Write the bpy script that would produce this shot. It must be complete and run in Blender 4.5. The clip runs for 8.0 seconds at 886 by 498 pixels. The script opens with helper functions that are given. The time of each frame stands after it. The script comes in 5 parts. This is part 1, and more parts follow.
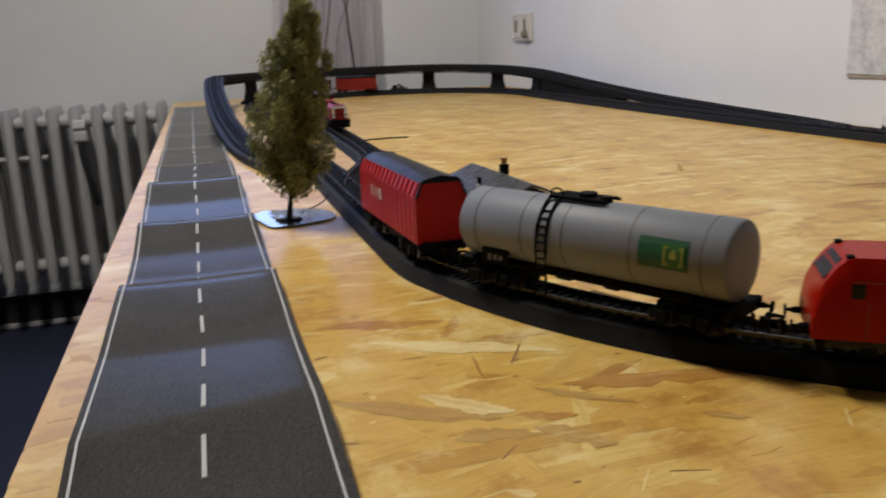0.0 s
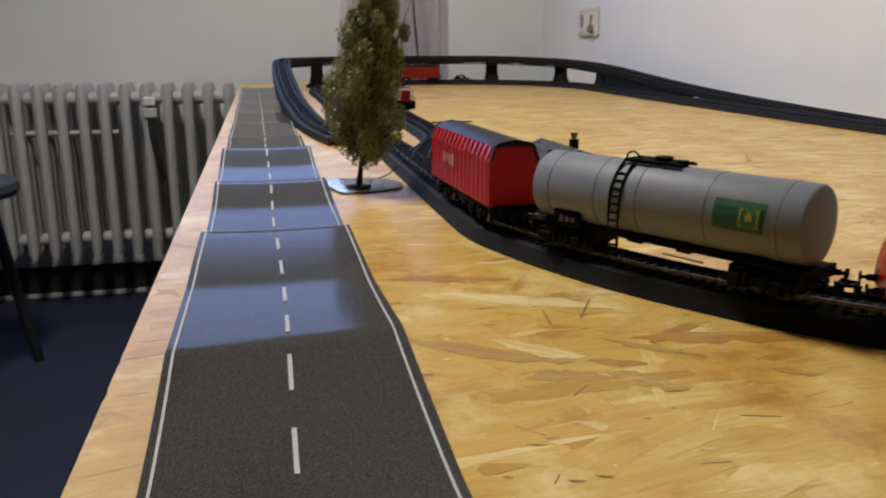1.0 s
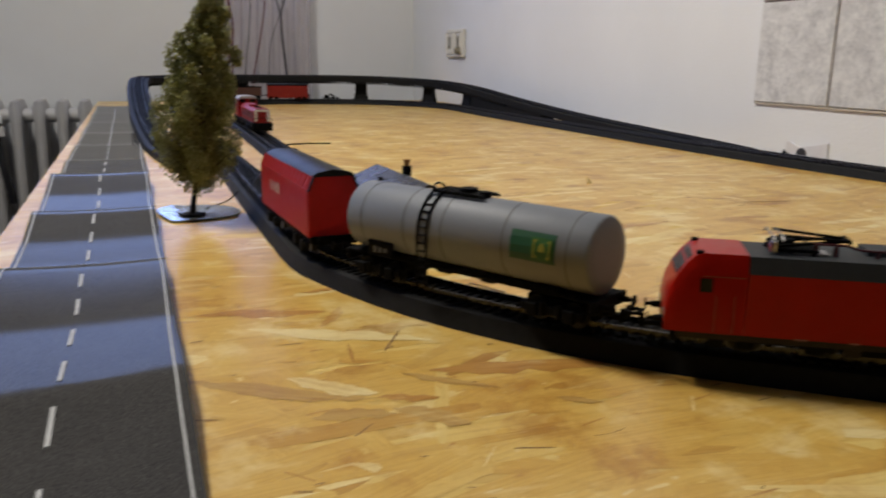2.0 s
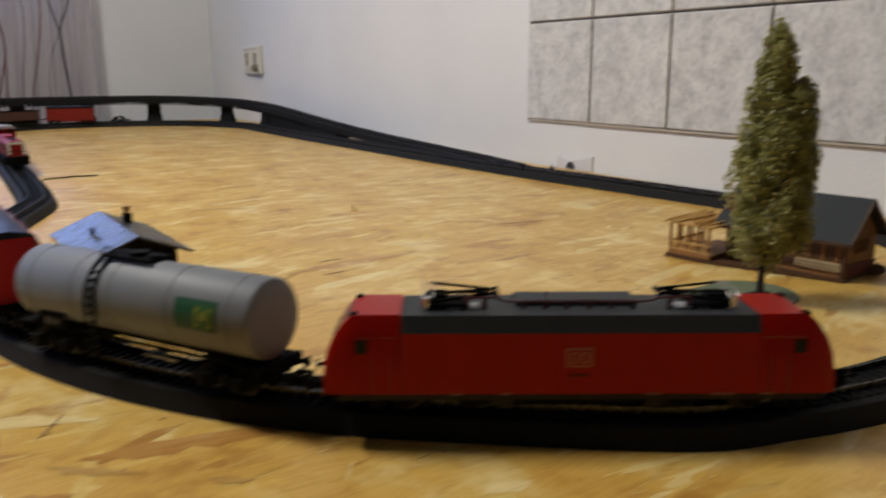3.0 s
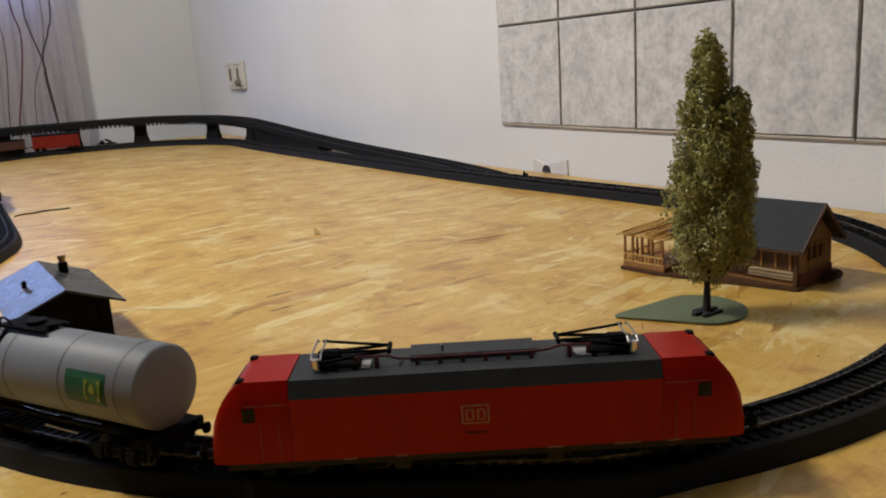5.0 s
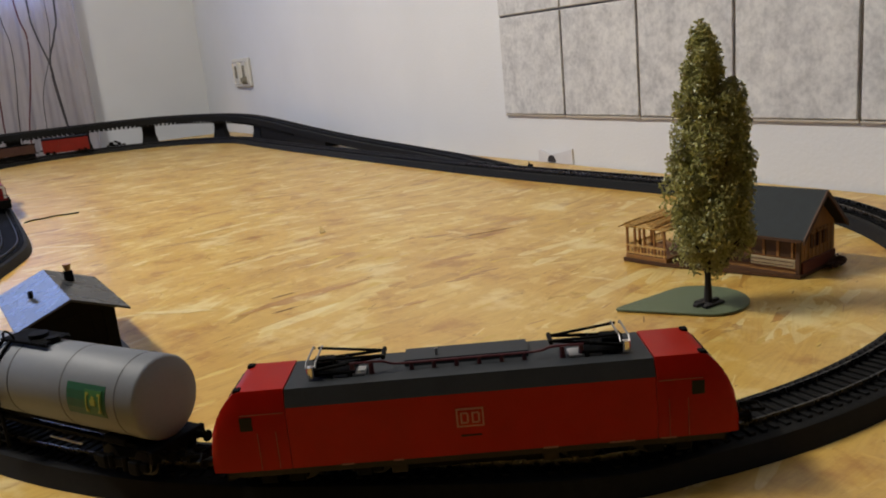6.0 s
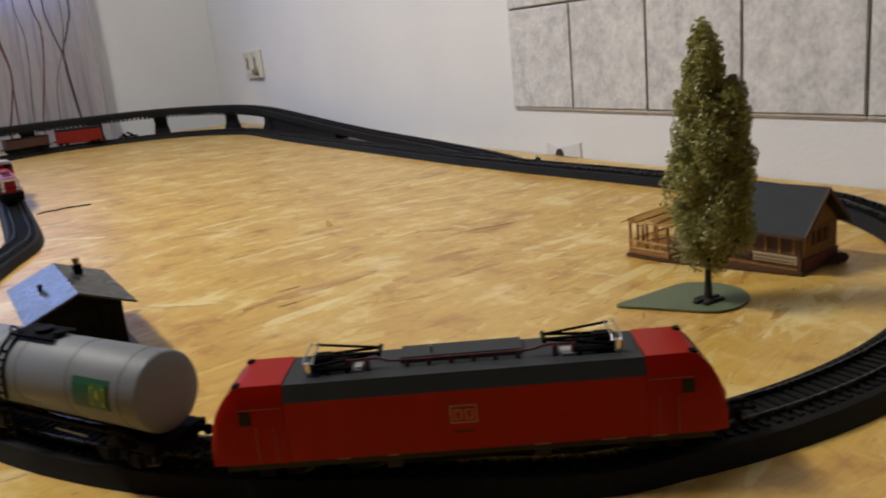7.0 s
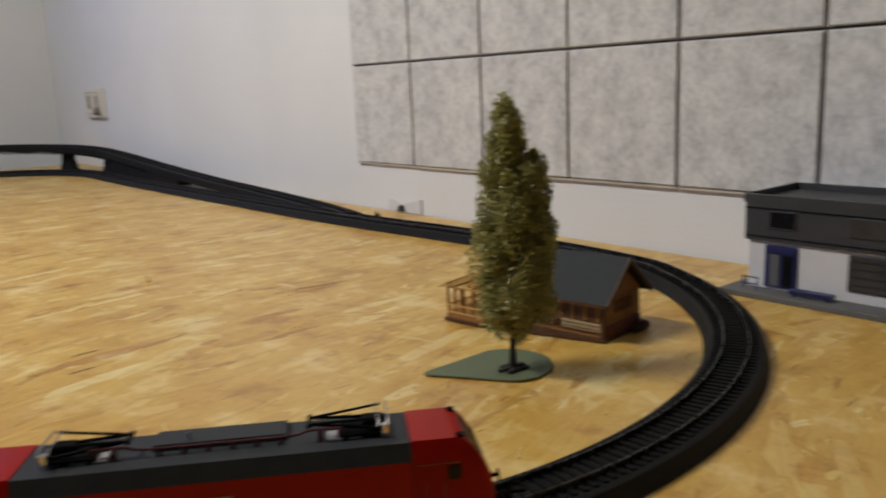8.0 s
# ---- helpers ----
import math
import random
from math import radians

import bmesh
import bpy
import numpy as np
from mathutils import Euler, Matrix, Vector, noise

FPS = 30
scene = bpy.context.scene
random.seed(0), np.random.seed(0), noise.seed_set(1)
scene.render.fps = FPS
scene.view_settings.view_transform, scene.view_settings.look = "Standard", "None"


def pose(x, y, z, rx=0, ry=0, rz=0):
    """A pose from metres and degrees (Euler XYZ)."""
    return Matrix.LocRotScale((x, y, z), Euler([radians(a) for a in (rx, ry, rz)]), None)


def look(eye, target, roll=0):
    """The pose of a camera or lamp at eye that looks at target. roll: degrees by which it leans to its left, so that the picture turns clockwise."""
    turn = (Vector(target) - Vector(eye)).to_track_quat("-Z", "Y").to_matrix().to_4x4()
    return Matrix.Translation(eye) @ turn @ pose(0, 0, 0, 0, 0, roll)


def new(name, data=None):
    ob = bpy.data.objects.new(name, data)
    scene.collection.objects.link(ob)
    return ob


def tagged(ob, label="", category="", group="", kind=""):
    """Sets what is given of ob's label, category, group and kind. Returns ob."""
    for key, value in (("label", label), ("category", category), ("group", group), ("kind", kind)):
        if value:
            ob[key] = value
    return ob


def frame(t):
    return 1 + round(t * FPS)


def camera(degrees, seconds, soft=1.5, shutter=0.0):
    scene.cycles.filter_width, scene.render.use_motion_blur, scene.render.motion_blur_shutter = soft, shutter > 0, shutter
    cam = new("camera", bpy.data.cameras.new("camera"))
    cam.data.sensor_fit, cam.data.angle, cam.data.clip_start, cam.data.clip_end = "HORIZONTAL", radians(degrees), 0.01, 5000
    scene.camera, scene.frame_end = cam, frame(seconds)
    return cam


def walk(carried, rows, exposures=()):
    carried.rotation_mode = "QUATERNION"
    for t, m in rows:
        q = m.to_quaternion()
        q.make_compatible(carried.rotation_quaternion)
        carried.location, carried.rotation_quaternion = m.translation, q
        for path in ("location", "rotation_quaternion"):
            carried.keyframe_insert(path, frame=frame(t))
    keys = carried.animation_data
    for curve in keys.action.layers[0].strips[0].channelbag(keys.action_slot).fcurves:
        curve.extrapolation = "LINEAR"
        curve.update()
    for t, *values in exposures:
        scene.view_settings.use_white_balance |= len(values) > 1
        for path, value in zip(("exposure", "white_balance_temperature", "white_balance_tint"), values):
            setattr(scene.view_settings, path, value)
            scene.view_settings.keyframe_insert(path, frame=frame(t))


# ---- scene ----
cam = camera(57.6, 8.0, soft=1.9, shutter=0.5)
PATH = [
    (0, (0.086, 0.11, 0.143), (0.623, 1.972, -0.353), -2.1),
    (0.3, (0.079, 0.114, 0.13), (0.552, 1.994, -0.361), 0.2),
    (0.5, (0.072, 0.108, 0.121), (0.494, 1.998, -0.382), -0.0),
    (0.8, (0.069, 0.104, 0.116), (0.464, 1.993, -0.407), 0.7),
    (1, (0.07, 0.098, 0.125), (0.487, 1.989, -0.375), -0.0),
    (1.2, (0.072, 0.097, 0.124), (0.552, 1.978, -0.355), 0.4),
    (2.3, (0.117, 0.084, 0.145), (0.911, 1.858, -0.328), 0.2),
    (2.5, (0.122, 0.063, 0.154), (1.014, 1.778, -0.359), 0.1),
    (2.7, (0.15, 0.081, 0.148), (1.146, 1.749, -0.326), -0.2),
    (3, (0.184, 0.073, 0.153), (1.235, 1.718, -0.282), -0.1),
    (3.3, (0.224, 0.071, 0.159), (1.384, 1.648, -0.252), -0.3),
    (3.5, (0.236, 0.068, 0.161), (1.391, 1.642, -0.272), -0.7),
    (4, (0.245, 0.061, 0.17), (1.361, 1.659, -0.278), -3.3),
    (4.2, (0.246, 0.061, 0.168), (1.347, 1.666, -0.292), -3.5),
    (4.5, (0.241, 0.062, 0.166), (1.305, 1.683, -0.325), -3.4),
    (4.8, (0.238, 0.063, 0.167), (1.286, 1.698, -0.313), -3.2),
    (5, (0.236, 0.06, 0.172), (1.262, 1.719, -0.272), -3.6),
    (5.2, (0.235, 0.059, 0.175), (1.26, 1.714, -0.282), -4.4),
    (6.3, (0.246, 0.052, 0.181), (1.227, 1.729, -0.291), -5.8),
    (6.5, (0.24, 0.049, 0.186), (1.186, 1.748, -0.282), -6.2),
    (6.7, (0.239, 0.044, 0.189), (1.123, 1.779, -0.265), -7.8),
    (7, (0.248, 0.047, 0.182), (1.21, 1.732, -0.306), -5.5),
    (7.3, (0.258, 0.043, 0.18), (1.264, 1.715, -0.257), -4.2),
    (7.5, (0.262, 0.044, 0.183), (1.341, 1.671, -0.251), -2.7),
    (7.8, (0.277, 0.039, 0.185), (1.451, 1.61, -0.205), -2.1),
    (8, (0.288, 0.036, 0.189), (1.541, 1.544, -0.207), -2.3),
]
walk(cam, [(t, look(eye, target, roll)) for t, eye, target, roll in PATH], [(0, 0.03), (0.5, 0.08), (1.2, 0.13), (2.4, 0.0), (3.5, 0.0), (5.0, 0.05), (6.5, 0.03), (7.5, 0.0), (8, -0.08)])
# ---------------------------------------------------------------- world and light
world = bpy.data.worlds.new("world")
scene.world = world
world.use_nodes = True
wn = world.node_tree
sky = wn.nodes.new("ShaderNodeTexSky")
sky.sky_type = "NISHITA"
sky.sun_disc = False
sky.sun_elevation = radians(14)
sky.sun_rotation = radians(150)
wn.nodes["Background"].inputs[1].default_value = 0.12
wn.links.new(sky.outputs[0], wn.nodes["Background"].inputs[0])


def area_lamp(name, m, sx, sy, watts, colour):
    data = bpy.data.lights.new(name, "AREA")
    data.shape, data.size, data.size_y, data.energy, data.color = "RECTANGLE", sx, sy, watts, colour
    ob = new(name, data)
    ob.matrix_world = m
    return ob


# daylight standing in the window's opening, and the room's hanging lamp
area_lamp("window_daylight", look((-0.755, 2.850, 0.597), (-0.755, 0.6, 0.597)), 2.69, 0.24, 12.0, (0.29, 0.44, 1.0))
area_lamp("hanging_tube_light", pose(-0.395, 1.25, 1.611, -11, -25, 0), 0.20, 0.60, 29.5, (1.0, 0.955, 0.875))

# ---------------------------------------------------------------- materials
def node_mat(name, rough=0.6, metal=0.0, spec=0.5):
    m = bpy.data.materials.new(name)
    m.use_nodes = True
    nt = m.node_tree
    b = nt.nodes["Principled BSDF"]
    b.inputs["Roughness"].default_value = rough
    b.inputs["Metallic"].default_value = metal
    b.inputs["Specular IOR Level"].default_value = spec
    return m, nt, b


def coords(nt, scale=(1, 1, 1), rot=(0, 0, 0), loc=(0, 0, 0)):
    tc = nt.nodes.new("ShaderNodeTexCoord")
    mp = nt.nodes.new("ShaderNodeMapping")
    mp.inputs["Scale"].default_value = scale
    mp.inputs["Rotation"].default_value = rot
    mp.inputs["Location"].default_value = loc
    nt.links.new(tc.outputs["Object"], mp.inputs[0])
    return mp.outputs[0]


def tex_noise(nt, vec, scale, detail=4.0, rough=0.55):
    n = nt.nodes.new("ShaderNodeTexNoise")
    n.inputs["Scale"].default_value = scale
    n.inputs["Detail"].default_value = detail
    n.inputs["Roughness"].default_value = rough
    nt.links.new(vec, n.inputs["Vector"])
    return n


def ramp(nt, fac, stops):
    r = nt.nodes.new("ShaderNodeValToRGB")
    el = r.color_ramp.elements
    while len(el) < len(stops):
        el.new(0.5)
    for e, (p, c) in zip(el, stops):
        e.position = p
        e.color = (*c, 1)
    nt.links.new(fac, r.inputs[0])
    return r.outputs[0]


def mix(nt, fac, a, b, mode="MIX"):
    m = nt.nodes.new("ShaderNodeMix")
    m.data_type, m.blend_type = "RGBA", mode
    for sock, v in ((m.inputs[0], fac), (m.inputs[6], a), (m.inputs[7], b)):
        if isinstance(v, (int, float)):
            sock.default_value = v
        elif isinstance(v, tuple):
            sock.default_value = (*v, 1)
        else:
            nt.links.new(v, sock)
    return m.outputs[2]


def bump(nt, b, height, strength, dist):
    n = nt.nodes.new("ShaderNodeBump")
    n.inputs["Strength"].default_value = strength
    n.inputs["Distance"].default_value = dist
    nt.links.new(height, n.inputs["Height"])
    nt.links.new(n.outputs[0], b.inputs["Normal"])


def simple(name, colour, rough=0.5, metal=0.0, var=0.15, scale=60.0, bumpy=0.0, spec=0.5, tone=None):
    """A painted, moulded or cast surface: two scales of slight variation and fine relief."""
    m, nt, b = node_mat(name, rough, metal, spec)
    v = coords(nt)
    n1 = tex_noise(nt, v, scale, 5)
    n2 = tex_noise(nt, v, scale * 9, 3)
    low = tuple(max(0.0, c * (1 - var)) for c in colour)
    high = tone or tuple(min(1.0, c * (1 + var)) for c in colour)
    c1 = ramp(nt, n1.outputs[0], [(0.3, low), (0.7, high)])
    c2 = mix(nt, 0.25, c1, ramp(nt, n2.outputs[0], [(0.35, low), (0.65, high)]))
    nt.links.new(c2, b.inputs["Base Color"])
    rr = nt.nodes.new("ShaderNodeMapRange")
    rr.inputs[3].default_value, rr.inputs[4].default_value = max(0.02, rough - 0.08), min(1, rough + 0.1)
    nt.links.new(n1.outputs[0], rr.inputs[0])
    nt.links.new(rr.outputs[0], b.inputs["Roughness"])
    if bumpy:
        bump(nt, b, n2.outputs[0], bumpy, 0.0006)
    return m


def osb_material():
    """Pressed wood strands: four crossing layers of long flakes, each flake with its own tone, and resin-dark slivers."""
    m, nt, b = node_mat("osb_board", 0.5)
    warp = tex_noise(nt, coords(nt), 14, 3)
    base = None
    for k, (ang, sx, sy) in enumerate([(4, 9, 62), (-16, 11, 75), (24, 12, 70), (-38, 16, 85)]):
        vec = coords(nt, (sx, sy, 1), (0, 0, radians(ang)), (k * 3.7, k * 1.9, 0))
        add = nt.nodes.new("ShaderNodeMix")
        add.data_type, add.blend_type = "RGBA", "LINEAR_LIGHT"
        add.inputs[0].default_value = 0.35
        nt.links.new(vec, add.inputs[6])
        nt.links.new(warp.outputs[1], add.inputs[7])
        vo = nt.nodes.new("ShaderNodeTexVoronoi")
        vo.inputs["Scale"].default_value = 1.0
        vo.inputs["Randomness"].default_value = 1.0
        nt.links.new(add.outputs[2], vo.inputs["Vector"])
        sep = nt.nodes.new("ShaderNodeSeparateColor")
        nt.links.new(vo.outputs["Color"], sep.inputs[0])
        tone = ramp(nt, sep.outputs[0], [(0.0, (0.40, 0.21, 0.05)), (0.12, (0.56, 0.35, 0.09)), (0.45, (0.65, 0.44, 0.115)), (0.8, (0.69, 0.485, 0.135)), (1.0, (0.73, 0.545, 0.175))])
        if base is None:
            base = tone
        else:
            pick = ramp(nt, sep.outputs[1], [(0.56, (0, 0, 0)), (0.6, (1, 1, 1))])
            base = mix(nt, pick, base, tone)
    grain = tex_noise(nt, coords(nt, (30, 420, 1), (0, 0, radians(6))), 1.0, 4)
    base = mix(nt, 0.3, base, ramp(nt, grain.outputs[0], [(0.3, (0.50, 0.31, 0.08)), (0.7, (0.73, 0.53, 0.16))]))
    sl = nt.nodes.new("ShaderNodeTexVoronoi")
    sl.inputs["Scale"].default_value = 1.0
    nt.links.new(coords(nt, (26, 130, 1), (0, 0, radians(-12))), sl.inputs["Vector"])
    thin = ramp(nt, sl.outputs["Distance"], [(0.05, (1, 1, 1)), (0.16, (0, 0, 0))])
    sps = nt.nodes.new("ShaderNodeSeparateColor")
    nt.links.new(sl.outputs["Color"], sps.inputs[0])
    some = ramp(nt, sps.outputs[2], [(0.80, (0, 0, 0)), (0.84, (1, 1, 1))])
    both = mix(nt, 1.0, thin, some, "MULTIPLY")
    base = mix(nt, both, base, (0.22, 0.11, 0.04))
    nt.links.new(base, b.inputs["Base Color"])
    bump(nt, b, grain.outputs[0], 0.25, 0.0006)
    return m


def road_material():
    m, nt, b = node_mat("road_sheet", 0.12, spec=0.0080)
    n = tex_noise(nt, coords(nt), 1500, 2)
    n2 = tex_noise(nt, coords(nt), 25, 4)
    c = ramp(nt, n.outputs[0], [(0.35, (0.036, 0.035, 0.035)), (0.7, (0.112, 0.108, 0.104))])
    c = mix(nt, 0.3, c, ramp(nt, n2.outputs[0], [(0.3, (0.026, 0.026, 0.026)), (0.7, (0.062, 0.060, 0.058))]))
    nt.links.new(c, b.inputs["Base Color"])
    bump(nt, b, n.outputs[0], 0.02, 0.0003)
    return m


def wall_material(name, colour, rough=0.85):
    m, nt, b = node_mat(name, rough)
    n = tex_noise(nt, coords(nt), 220, 5)
    n2 = tex_noise(nt, coords(nt), 3, 4)
    c = ramp(nt, n2.outputs[0], [(0.3, tuple(v * 0.93 for v in colour)), (0.7, colour)])
    nt.links.new(c, b.inputs["Base Color"])
    bump(nt, b, n.outputs[0], 0.35, 0.0015)
    return m


def marble_tile_material():
    m, nt, b = node_mat("grey_marbled_panel", 0.75)
    info = nt.nodes.new("ShaderNodeObjectInfo")
    tc = nt.nodes.new("ShaderNodeTexCoord")
    shift = nt.nodes.new("ShaderNodeVectorMath")
    shift.operation = "ADD"
    sc = nt.nodes.new("ShaderNodeVectorMath")
    sc.operation = "SCALE"
    sc.inputs[0].default_value = (7, 11, 5)
    nt.links.new(info.outputs["Random"], sc.inputs["Scale"])
    nt.links.new(tc.outputs["Object"], shift.inputs[0])
    nt.links.new(sc.outputs[0], shift.inputs[1])
    n = tex_noise(nt, shift.outputs[0], 36, 5, 0.6)
    n2 = tex_noise(nt, shift.outputs[0], 160, 4, 0.6)
    c = ramp(nt, n.outputs[0], [(0.33, (0.42, 0.42, 0.43)), (0.5, (0.61, 0.61, 0.61)), (0.64, (0.74, 0.74, 0.73))])
    c = mix(nt, 0.4, c, ramp(nt, n2.outputs[0], [(0.35, (0.42, 0.43, 0.45)), (0.6, (0.74, 0.74, 0.74))]))
    nt.links.new(c, b.inputs["Base Color"])
    bump(nt, b, n2.outputs[0], 0.3, 0.001)
    return m


def leaf_material(name, a, c):
    m, nt, b = node_mat(name, 0.38, spec=0.75)
    g = nt.nodes.new("ShaderNodeNewGeometry")
    col = ramp(nt, g.outputs["Random Per Island"], [(0.0, a), (0.55, tuple((p + q) / 2 for p, q in zip(a, c))), (0.9, c), (1.0, tuple(min(1, v * 1.2) for v in c))])
    nt.links.new(col, b.inputs["Base Color"])
    thin = nt.nodes.new("ShaderNodeBsdfTranslucent")
    nt.links.new(col, thin.inputs[0])
    blend = nt.nodes.new("ShaderNodeMixShader")
    blend.inputs[0].default_value = 0.50
    nt.links.new(b.outputs[0], blend.inputs[1])
    nt.links.new(thin.outputs[0], blend.inputs[2])
    nt.links.new(blend.outputs[0], nt.nodes["Material Output"].inputs[0])
    return m


def strand_material(name="pressed_wood_strands", tone=None, wear=1.0):
    m, nt, b = node_mat(name, 0.36, spec=0.66)
    g = nt.nodes.new("ShaderNodeNewGeometry")
    tone = tone or ramp(nt, g.outputs["Random Per Island"], [(0.0, (0.45, 0.240, 0.050)), (0.015, (0.54, 0.320, 0.072)), (0.035, (0.60, 0.385, 0.098)), (0.12, (0.650, 0.424, 0.103)), (0.50, (0.680, 0.453, 0.113)), (0.80, (0.708, 0.487, 0.132)), (0.92, (0.750, 0.570, 0.200)), (1.0, (0.82, 0.69, 0.35))])
    uv = nt.nodes.new("ShaderNodeUVMap")
    uv.uv_map = "grain"
    mp = nt.nodes.new("ShaderNodeMapping")
    mp.inputs["Scale"].default_value = (22, 520, 1)
    nt.links.new(uv.outputs[0], mp.inputs[0])
    grain = tex_noise(nt, mp.outputs[0], 1.0, 4)
    col = mix(nt, 0.40 * wear, tone, ramp(nt, grain.outputs[0], [(0.28, (0.70, 0.57, 0.40)), (0.58, (1, 1, 1))]), "MULTIPLY")
    mid = tex_noise(nt, coords(nt, (1, 1.3, 1)), 85, 6, 0.72)
    col = mix(nt, 0.34, col, ramp(nt, mid.outputs[0], [(0.33, (0.68, 0.55, 0.38)), (0.47, (1, 1, 1)), (0.75, (1.0, 1.0, 1.0))]), "MULTIPLY")
    smear = tex_noise(nt, coords(nt, (1.25, 1.0, 1), (0, 0, radians(-16))), 14, 7, 0.66)
    col = mix(nt, 0.70, col, ramp(nt, smear.outputs[0], [(0.35, (0.60, 0.39, 0.18)), (0.45, (0.92, 0.84, 0.69)), (0.6, (1, 1, 1)), (0.72, (1.0, 1.0, 1.0))]), "MULTIPLY")
    col = mix(nt, ramp(nt, smear.outputs[0], [(0.55, (0, 0, 0)), (0.67, (0.72, 0.72, 0.72))]), col, (0.82, 0.66, 0.32))
    # resin-brown and bleached fibres that run along the flakes with soft edges
    fibre = tex_noise(nt, coords(nt, (16, 95, 1), (0, 0, radians(-9))), 1.0, 6, 0.62)
    col = mix(nt, 0.30, col, ramp(nt, fibre.outputs[0], [(0.30, (0.60, 0.42, 0.25)), (0.41, (0.95, 0.90, 0.82)), (0.48, (1, 1, 1))]), "MULTIPLY")
    col = mix(nt, ramp(nt, fibre.outputs[0], [(0.60, (0, 0, 0)), (0.72, (0.50, 0.50, 0.50))]), col, (0.80, 0.64, 0.31))
    flecks = tex_noise(nt, coords(nt, (150, 520, 1), (0, 0, radians(-14))), 1.0, 3, 0.5)
    col = mix(nt, ramp(nt, flecks.outputs[0], [(0.73, (0, 0, 0)), (0.79, (0.60, 0.60, 0.60))]), col, (0.26, 0.135, 0.045))
    big = tex_noise(nt, coords(nt), 7, 3)
    col = mix(nt, 0.48, col, ramp(nt, big.outputs[0], [(0.32, (0.86, 0.75, 0.58)), (0.62, (1, 1, 0.98))]), "MULTIPLY")
    nt.links.new(col, b.inputs["Base Color"])
    bump(nt, b, grain.outputs[0], 0.25, 0.0003)
    return m


OSB = osb_material()
STRAND = strand_material()
SLIVER = simple("dark_bark_sliver", (0.26, 0.140, 0.050), 0.6, var=0.5, scale=90)
TAN_FLAKE = strand_material("tan_brown_flake", (0.52, 0.285, 0.072), 1.7)
CREAM_FLAKE = strand_material("cream_flake", (0.80, 0.655, 0.32), 1.4)
GREY_FLAKE = strand_material("grey_tan_flake", (0.53, 0.345, 0.108), 1.7)
ROAD = road_material()
WHITE_WALL = wall_material("white_wallpaper", (0.80, 0.815, 0.835))
# unseen walls and ceiling: dark colours stand in for a dim room, less fill
DARK_WALL = wall_material("low_bounce_wall", (0.040, 0.037, 0.035))
CEIL = wall_material("low_bounce_ceiling", (0.38, 0.37, 0.36))
CARPET = simple("navy_carpet", (0.012, 0.016, 0.04), 0.95, var=0.4, scale=300, bumpy=0.6)
TILE = marble_tile_material()
TILE_EDGE = simple("panel_foam_edge", (0.52, 0.48, 0.42), 0.8)
PAINT_MARK = simple("white_road_paint", (0.46, 0.46, 0.45), 0.6, var=0.25, scale=900)
BED = simple("black_track_bed", (0.0115, 0.0113, 0.0110), 0.62, var=0.35, scale=260, bumpy=0.4, spec=0.15)
SLEEPER = simple("dark_sleeper_plastic", (0.0075, 0.0075, 0.0075), 0.66, var=0.3, scale=400, spec=0.12)
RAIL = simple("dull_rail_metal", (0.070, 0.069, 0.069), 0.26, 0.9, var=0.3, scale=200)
# darker and rougher rail metal for every run but the main one
FAR_RAIL = simple("darker_far_rail_metal", (0.028, 0.027, 0.027), 0.45, 0.6, var=0.3, scale=200)
RED = simple("red_loco_paint", (0.31, 0.0080, 0.0033), 0.33, var=0.10, scale=90, spec=0.13)
FAR_RED = simple("deep_red_wagon_plastic", (0.19, 0.007, 0.005), 0.4, var=0.15, scale=90)
# shoulder ribs: glossy, with part of their highlight mixed in as paler red
RIB_HIGHLIGHT_RED = simple("rib_red_with_highlight", (0.56, 0.060, 0.065), 0.16, var=0.1, scale=90, spec=0.8)
RED_WAGON = simple("red_wagon_plastic", (0.44, 0.013, 0.014), 0.42, var=0.12, scale=90, spec=0.22)
GREY_ROOF = simple("dark_grey_roof_paint", (0.024, 0.027, 0.031), 0.55, var=0.22, scale=90, spec=0.28)
WAGON_ROOF = simple("dark_wagon_roof", (0.014, 0.015, 0.018), 0.36, var=0.2, scale=90, spec=0.10)
DARK = simple("matt_black_plastic", (0.0032, 0.0032, 0.0035), 0.7, var=0.3, scale=200, spec=0.09)
WHEEL = simple("dark_wheel_metal", (0.008, 0.0075, 0.007), 0.45, 0.6, var=0.3, scale=200)
BLACK_GLASS = simple("black_cab_glass", (0.008, 0.008, 0.009), 0.25, spec=0.16)
SKIRT = simple("grey_brown_skirt", (0.022, 0.017, 0.012), 0.6, var=0.3, scale=150, spec=0.2)
HANDRAIL = simple("dull_pink_grey_wire", (0.25, 0.085, 0.07), 0.5)
CHROME = simple("bright_metal", (0.32, 0.31, 0.30), 0.48, 1.0, var=0.1)
BRIGHT = simple("polished_metal", (0.70, 0.69, 0.68), 0.16, 1.0, var=0.06)
TANK_SEAM = simple("grimy_tank_seam", (0.085, 0.085, 0.088), 0.6, var=0.3, scale=120)
TANK = simple("silver_grey_tank_paint", (0.180, 0.192, 0.218), 0.55, 0.0, var=0.06, scale=70)
GREEN_SIGN = simple("green_sign_print", (0.008, 0.070, 0.026), 0.5)
LEAF_GREEN = simple("mid_green_print", (0.030, 0.115, 0.022), 0.5)
YELLOW_SIGN = simple("yellow_sign_print", (0.26, 0.25, 0.03), 0.5)
WHITE_PRINT = simple("white_print", (0.72, 0.70, 0.68), 0.55)
WORN_WHITE = simple("worn_white_print", (0.60, 0.42, 0.40), 0.6)
BADGE_PRINT = simple("worn_pale_red_print", (0.38, 0.17, 0.145), 0.6)
